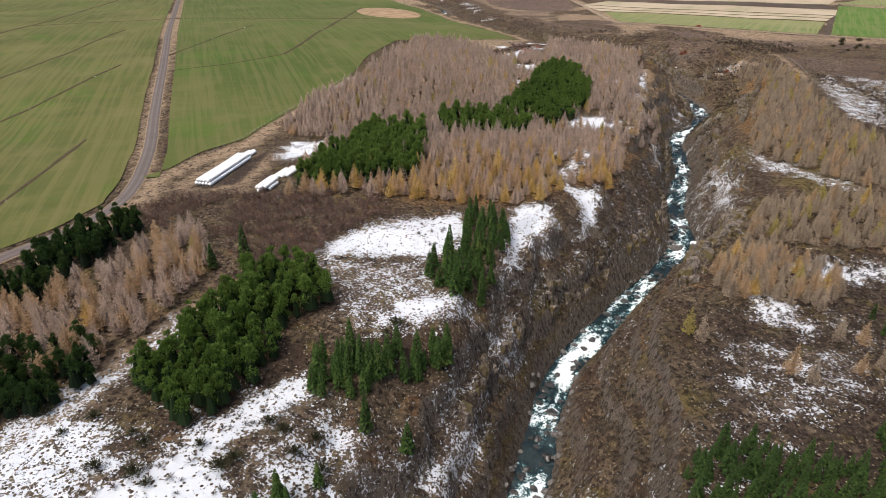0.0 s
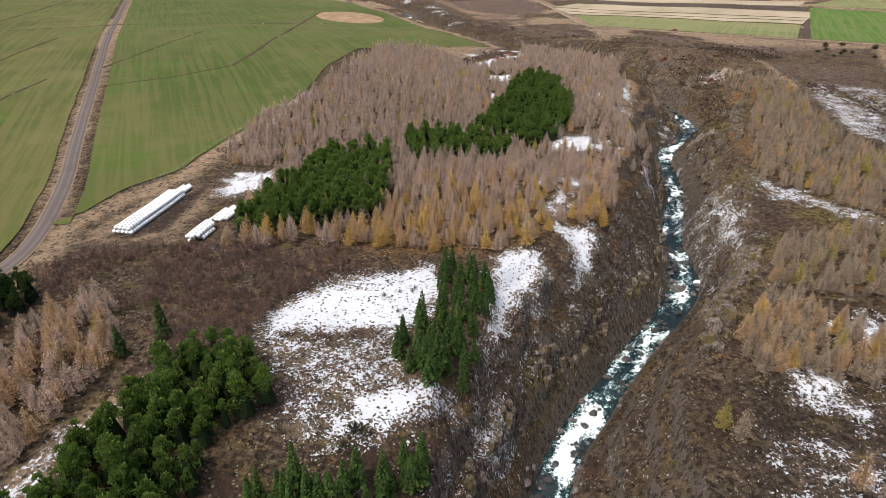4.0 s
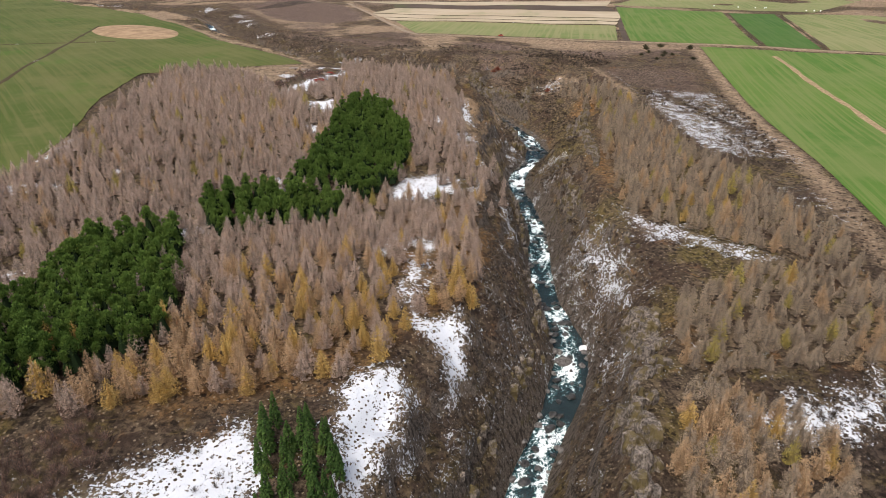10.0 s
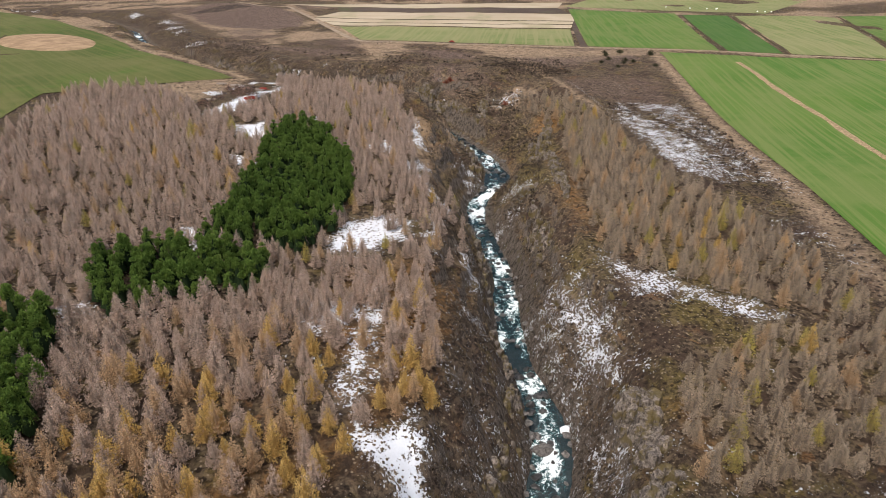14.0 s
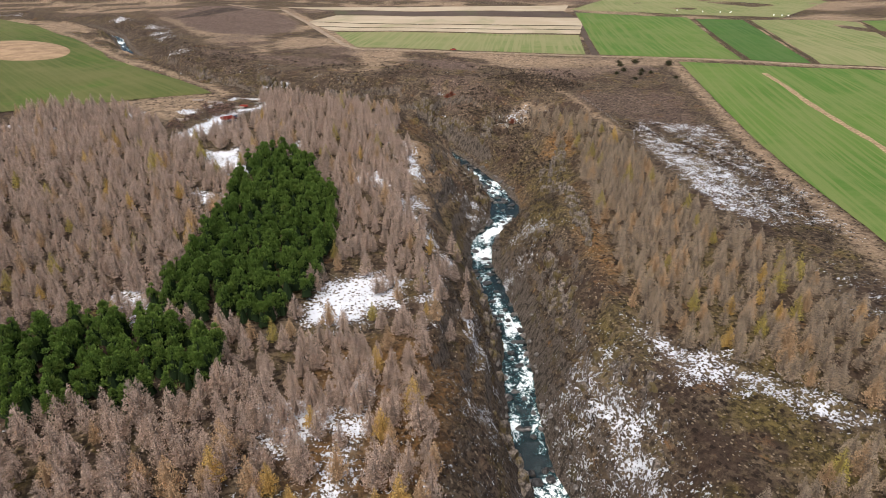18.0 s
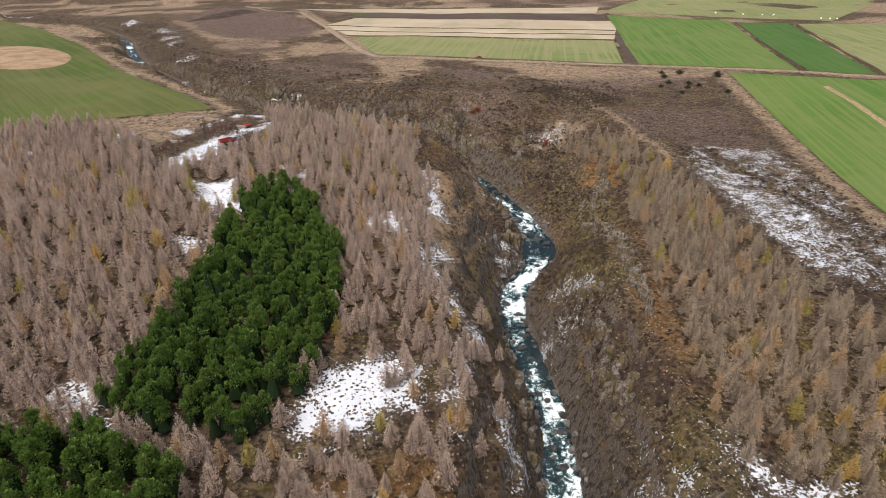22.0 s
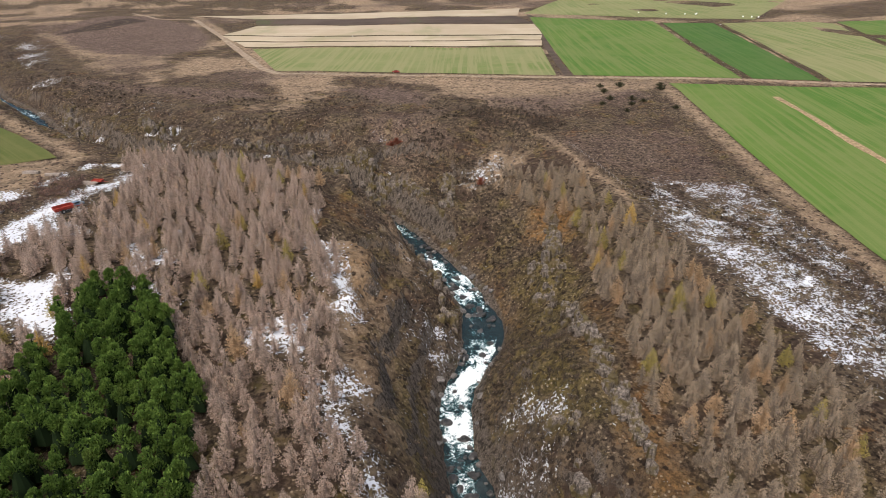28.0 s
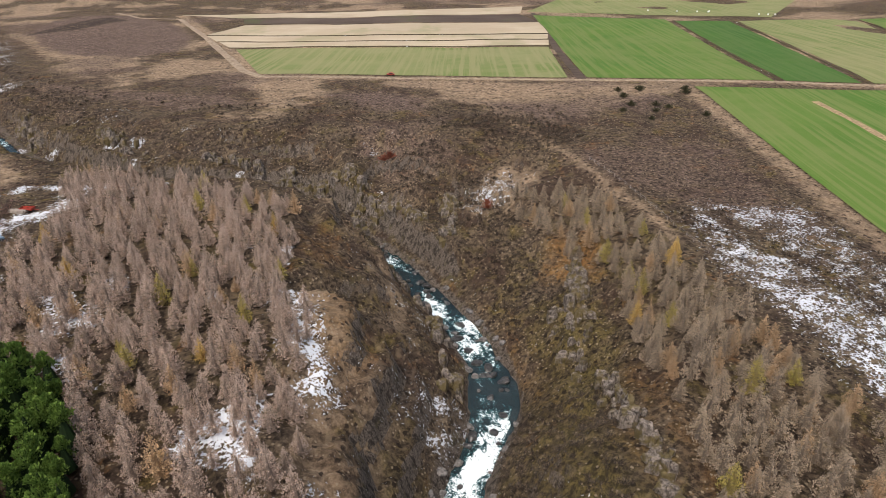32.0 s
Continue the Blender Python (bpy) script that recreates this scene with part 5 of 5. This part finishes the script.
def crag_mesh(seed):
    """A split block of cliff rock, taller than wide."""
    r = random.Random(seed)
    bm = bmesh.new()
    n = 5
    rings = []
    for k, zz in enumerate((-0.5, 0.1, 0.62, 1.0)):
        shrink = (1.1, 1.0, 0.94, 0.7)[k]
        rings.append([bm.verts.new((math.cos(i * 6.283 / n) * 0.5 * shrink * r.uniform(0.7, 1.2), math.sin(i * 6.283 / n) * 0.5 * shrink * r.uniform(0.7, 1.2), zz + r.uniform(-0.1, 0.12))) for i in range(n)])
    for p, q in zip(rings, rings[1:]):
        for i in range(n):
            bm.faces.new((p[i], p[(i + 1) % n], q[(i + 1) % n], q[i]))
    bm.faces.new(rings[-1])
    me = bpy.data.meshes.new("rock")
    bm.to_mesh(me)
    bm.free()
    me.materials.append(CLIFF)
    return me


CRAGS = [crag_mesh(i) for i in range(8)]


def outcrop(line, count, size, wide, label="weathered grey-brown cliff of split basalt"):
    """A rocky cliff along a line: blocks of rock, each a part."""
    line = polygon(line)
    seg = np.r_[0, np.cumsum(np.hypot(*np.diff(line, axis=0).T))]
    s = rng.uniform(0, seg[-1], count)
    x, y = np.interp(s, seg, line[:, 0]) + rng.normal(0, wide * 0.7, count), np.interp(s, seg, line[:, 1]) + rng.normal(0, wide * 0.7, count)
    z = height(x, y)
    top = tagged(new("cliff"), label, "cliff", kind="")
    top.location = (*line[0], float(height(line[:1, 0], line[:1, 1])[0]))
    for px, py, pz in zip(x, y, z):
        k = size * rng.uniform(0.5, 1.35)
        ob = part("rock", CRAGS[rng.integers(len(CRAGS))], top)
        ob.location = Vector((px, py, pz - 0.34 * k)) - top.location
        ob.rotation_euler = (rng.uniform(-0.16, 0.16), rng.uniform(-0.16, 0.16), rng.uniform(0, 6.28))
        ob.scale = (k * rng.uniform(0.7, 1.35), k * rng.uniform(0.6, 1.2), k * rng.uniform(0.7, 1.25))


outcrop([(66, 148), (76, 164), (84, 175), (92, 180)], 66, 3.2, 1.8)
outcrop([(92, 184), (98, 191), (101, 200)], 44, 3.3, 2.0)
outcrop([(110, 214), (114, 228), (114, 244)], 22, 1.9, 2.4)
outcrop([(118, 262), (126, 284), (136, 302)], 36, 2.4, 2.0)
outcrop([(137, 280), (143, 296), (150, 312), (158, 330)], 120, 2.1, 1.5)
outcrop([(172, 352), (180, 364), (186, 374)], 36, 2.6, 1.4)
outcrop([(160, 338), (168, 350), (172, 364)], 26, 2.2, 2.4)
outcrop([(84, 218), (90, 236), (92, 250)], 30, 2.3, 1.2)
outcrop([(64, 196), (76, 208), (84, 220)], 24, 2.2, 1.4)
outcrop([(28, 156), (44, 172), (56, 186)], 26, 2.3, 1.4)
outcrop([(4, 108), (14, 128), (22, 146)], 24, 2.2, 1.4)
outcrop([(98, 262), (106, 284), (112, 304)], 30, 2.2, 1.4)
outcrop([(138, 352), (146, 372), (147, 398), (142, 416)], 60, 2.6, 1.6)
outcrop([(152, 442), (160, 430), (164, 418)], 50, 2.8, 1.6)
outcrop([(164, 404), (172, 412), (176, 424)], 34, 2.8, 2.0)
outcrop([(126, 470), (139, 462), (150, 452), (158, 444)], 56, 3.4, 1.8)
outcrop([(52, 584), (56, 566), (62, 548)], 26, 3.2, 2.6)
outcrop([(82, 534), (88, 520), (94, 506)], 26, 3.2, 2.6)
outcrop([(112, 488), (120, 480), (128, 474)], 24, 3.0, 2.2)

# ---- wrapped hay bales ----
def bale_mesh():
    bm = bmesh.new()
    bmesh.ops.create_cone(bm, cap_ends=True, segments=14, radius1=0.62, radius2=0.62, depth=1.2)
    bmesh.ops.bevel(bm, geom=[e for e in bm.edges if abs(e.verts[0].co.z - e.verts[1].co.z) < 1e-4], offset=0.12, segments=2, affect="EDGES")
    bmesh.ops.rotate(bm, verts=bm.verts, matrix=Matrix.Rotation(radians(90), 3, "X"))
    me = bpy.data.meshes.new("bale")
    for f in bm.faces:
        f.smooth = True
    bm.to_mesh(me)
    bm.free()
    me.materials.append(WRAP)
    return me


BALE = bale_mesh()


def bale_stack(ox, oy, turn, rows, length, layers, ragged=0):
    g = height(np.array([ox]), np.array([oy]))[0]
    c, s = math.cos(radians(turn)), math.sin(radians(turn))
    for layer in range(layers):
        for row in range(rows - layer):
            first, last = rng.integers(0, ragged + 1), length - rng.integers(0, ragged + 1)
            for k in range(first, last):
                u = (row + layer * 0.5 - (rows - 1) / 2) * 1.26
                v = k * 1.23 + layer * 0.1
                x, y = ox + u * c - v * s, oy + u * s + v * c
                z = float(height(np.array([x]), np.array([y]), 0)[0]) + 0.62 + layer * 1.07
                ob = tagged(new("hay_bale", BALE), "round hay bale wrapped in white film, stacked", "hay bale", "wrapped hay bales")
                ob.location, ob.rotation_euler = (x, y, z), (0, rng.uniform(0, 6.28), radians(turn) + rng.uniform(-0.04, 0.04))


bale_stack(-81, 199.5, -11, 5, 24, 2)
bale_stack(-76, 226, -11, 3, 9, 1, 1)
bale_stack(-57.2, 204.6, -14, 4, 11, 1, 3)
bale_stack(-60, 193, -14, 4, 9, 2, 2)


# ---- bushes, fence and scrap ----
def bush(name, places, sizes, material, label, group, category="bush"):
    z = height(places[:, 0], places[:, 1])
    shapes = [crown_mesh(name + "_crown", twig_crown(150), material) for _ in range(3)]
    for (x, y), k, zz in zip(places, sizes, z):
        ob = tagged(new(name, shapes[rng.integers(3)]), label, category, group)
        ob.location, ob.rotation_euler, ob.scale = (x, y, zz), (0, 0, rng.random() * 6.28), (k * 1.5, k * 1.5, k)


bush("juniper_bush", polygon([(290, 473), (276, 450), (286, 446), (313, 455), (317, 459), (294, 427), (271, 433), (280, 440), (268, 446), (283, 462), (300, 470), (289, 442)]), rng.uniform(1.6, 3.2, 12), JUNIPER,
     "low dark juniper bush on pale dry grass", "juniper bushes of the plain")
bush("dwarf_birch", polygon([(-53, 79), (-50, 77), (-79, 95), (-76, 93), (-39, 81), (-37, 83), (-16, 96), (-30, 90), (-33, 92), (-54, 86), (-57, 88), (-11, 123), (-13, 120), (-22, 84), (-24, 90), (-66, 92), (-70, 88), (-27, 86), (-44, 86), (-60, 80)]), rng.uniform(1.3, 2.6, 20), JUNIPER,
     "dark leafless dwarf birch bush standing in snow", "dwarf birches of the clearing")
bush("rowan_bush", polygon([(169, 452), (168, 455), (181, 408), (183, 411)]), rng.uniform(1.8, 3.0, 4), ROWAN, "small rust-red shrub on the gorge slope", "red shrubs")
WOOD = plain("weathered_wood", (0.16, 0.13, 0.11), (0.34, 0.29, 0.25), 5.0, 0.9)
WIRE = plain("fence_wire", (0.25, 0.25, 0.25), (0.4, 0.4, 0.4), 5.0, 0.5)
RED = plain("faded_red_paint", (0.20, 0.026, 0.018), (0.36, 0.060, 0.040), 3.0, 0.5, 0.2)
BLUE = plain("dull_blue_paint", (0.09, 0.14, 0.20), (0.17, 0.24, 0.31), 3.0, 0.45, 0.15)
TYRE = plain("black_rubber", (0.012, 0.012, 0.012), (0.035, 0.034, 0.033), 6.0, 0.9)
STEEL = plain("grey_steel", (0.22, 0.22, 0.22), (0.42, 0.41, 0.40), 6.0, 0.5)
GLASS = plain("dark_window_glass", (0.020, 0.026, 0.030), (0.045, 0.055, 0.060), 3.0, 0.08, 0.0, 0.6)


def solid(name, material, size, at=(0, 0, 0), bevel=0.04, taper=1.0):
    """A bevelled block whose top may be narrower than its foot."""
    bm = bmesh.new()
    bmesh.ops.create_cube(bm, size=1.0)
    for v in bm.verts:
        k = taper if v.co.z > 0 else 1.0
        v.co = Vector((v.co.x * size[0] * k, v.co.y * size[1] * k, v.co.z * size[2])) + Vector(at)
    bmesh.ops.bevel(bm, geom=bm.edges[:], offset=bevel, segments=2, affect="EDGES")
    me = bpy.data.meshes.new(name)
    bm.to_mesh(me)
    bm.free()
    me.materials.append(material)
    return me


def tube(name, material, radius, length, segments=16):
    """A cylinder lying along y with rounded rims."""
    bm = bmesh.new()
    bmesh.ops.create_cone(bm, cap_ends=True, segments=segments, radius1=radius, radius2=radius, depth=length)
    bmesh.ops.bevel(bm, geom=[e for e in bm.edges if abs(e.verts[0].co.z - e.verts[1].co.z) < 1e-5], offset=min(radius, length) * 0.15, segments=2, affect="EDGES")
    bmesh.ops.rotate(bm, verts=bm.verts, matrix=Matrix.Rotation(radians(90), 3, "X"))
    me = bpy.data.meshes.new(name)
    bm.to_mesh(me)
    bm.free()
    me.materials.append(material)
    return me


def wheels(owner, places, radius, width):
    tyre, rim = tube("tyre", TYRE, radius, width), tube("rim", STEEL, radius * 0.55, width * 1.06)
    for p in places:
        w = part("wheel", tyre, owner)
        w.location = p
        part("rim", rim, w, "grey steel rim")


def stand_at(ob, x, y, turn, tip=0.0):
    ob.location = (x, y, float(height(np.array([x]), np.array([y]))[0]) + 0.02)
    ob.rotation_euler = (radians(tip), 0, radians(turn))


def car(x, y, turn, paint, label):
    top = tagged(new("car"), label, "car")
    part("body", solid("body", paint, (4.1, 1.68, 0.62), (0, 0, 0.62), 0.10, 0.96), top)
    part("cabin", solid("cabin", paint, (2.25, 1.55, 0.58), (-0.25, 0, 1.18), 0.10, 0.80), top)
    for s in (1, -1):
        part("side_window", solid("side_window", GLASS, (1.75, 0.03, 0.36), (-0.25, s * 0.735, 1.18), 0.01, 0.94), top, "dark side window")
    part("windscreen", solid("windscreen", GLASS, (0.05, 1.25, 0.40), (0.80, 0, 1.18), 0.01), top, "dark windscreen")
    part("rear_window", solid("rear_window", GLASS, (0.05, 1.25, 0.38), (-1.31, 0, 1.18), 0.01), top, "dark rear window")
    for s in (1, -1):
        part("headlight", solid("headlight", STEEL, (0.06, 0.34, 0.16), (2.04, s * 0.58, 0.72), 0.02), top, "clear headlight")
    part("bumper", solid("bumper", TYRE, (0.14, 1.66, 0.18), (2.05, 0, 0.44), 0.03), top, "black bumper")
    wheels(top, [(a, b, 0.31) for a in (1.28, -1.28) for b in (0.76, -0.76)], 0.31, 0.2)
    stand_at(top, x, y, turn)


def trailer(x, y, turn, scale, label):
    top = tagged(new("farm_trailer"), label, "trailer")
    part("floor", solid("floor", RED, (4.4, 2.1, 0.16), (0, 0, 0.95)), top)
    for s in (1, -1):
        part("side_board", solid("side_board", RED, (4.4, 0.08, 0.62), (0, s * 1.03, 1.34), 0.02), top)
        part("end_board", solid("end_board", RED, (0.08, 2.0, 0.62), (s * 2.16, 0, 1.34), 0.02), top)
    part("drawbar", solid("drawbar", RED, (1.9, 0.16, 0.16), (3.1, 0, 0.75), 0.03), top)
    part("axle", tube("axle", STEEL, 0.07, 2.0), top, "grey steel axle").location = (-0.4, 0, 0.55)
    wheels(top, [(-0.4, 1.02, 0.55), (-0.4, -1.02, 0.55)], 0.55, 0.32)
    top.scale = (scale, scale, scale)
    stand_at(top, x, y, turn, 3)


car(58, 424, 30, BLUE, "derelict dull blue car parked on snowy ground")
car(218, 561, 145, RED, "small red car on the farm track")
trailer(55, 421, 20, 1.15, "old red farm trailer among bare larches")
trailer(64, 441, -30, 0.75, "small red farm trailer on snowy ground")


def timber_pile(x, y, turn, count):
    top = tagged(new("timber_pile"), "weathered grey timber pile dusted with snow", "timber pile", "timber piles")
    log = tube("log", WOOD, 0.14, 4.6, 8)
    for k in range(count):
        row, col = divmod(k, 7)
        ob = part("log", log, top)
        ob.location, ob.rotation_euler = ((col - 3 + 0.5 * row) * 0.29, rng.uniform(-0.3, 0.3), 0.14 + row * 0.25), (0, rng.uniform(0, 6), rng.uniform(-0.04, 0.04))
    stand_at(top, x, y, turn)


for x, y, turn in ((46, 457, 60), (52, 453, 64), (62, 441, 50), (38, 428, 70)):
    timber_pile(x, y, turn, 18)


def fence(line, label):
    """Posts with two wires, standing on the ground."""
    line = polygon(line)
    c = smooth_curve(np.c_[line, np.zeros(len(line))], 3.0)[:, :2]
    z = height(c[:, 0], c[:, 1])
    top = tagged(new("fence"), label, "fence")
    top.location = (*c[0], float(z[0]))
    post = solid("post", WOOD, (0.12, 0.12, 1.5), (0, 0, 0.55), 0.015)
    for (x, y), zz in zip(c, z):
        part("post", post, top).location = Vector((x, y, float(zz))) - top.location
    for h in (0.6, 1.1):
        cu = bpy.data.curves.new("wire", "CURVE")
        cu.dimensions, cu.bevel_depth = "3D", 0.012
        sp = cu.splines.new("POLY")
        sp.points.add(len(c) - 1)
        for p, (x, y), zz in zip(sp.points, c, z):
            p.co = (x - c[0, 0], y - c[0, 1], float(zz) + h - float(z[0]), 1)
        cu.materials.append(WIRE)
        part("wire", cu, top, "grey fence wire")


fence([(221, 410), (217, 388), (209, 361), (203, 336)], "grey wooden post and wire fence along the wood")
fence([(-95, 226), (-83, 253), (-75, 284), (-54, 348)], "grey wooden post and wire fence beside the meadow")

for x, y in ((610, 700), (616, 704), (604, 708), (590, 720), (630, 660), (636, 655), (642, 652), (574, 742)):
    ob = tagged(new("hay_bale", BALE), "lone round hay bale wrapped in white film", "hay bale", "far hay bales")
    ob.location, ob.rotation_euler = (x, y, float(height(np.array([x]), np.array([y]), 0)[0]) + 0.85), (0, 0, rng.uniform(0, 3))
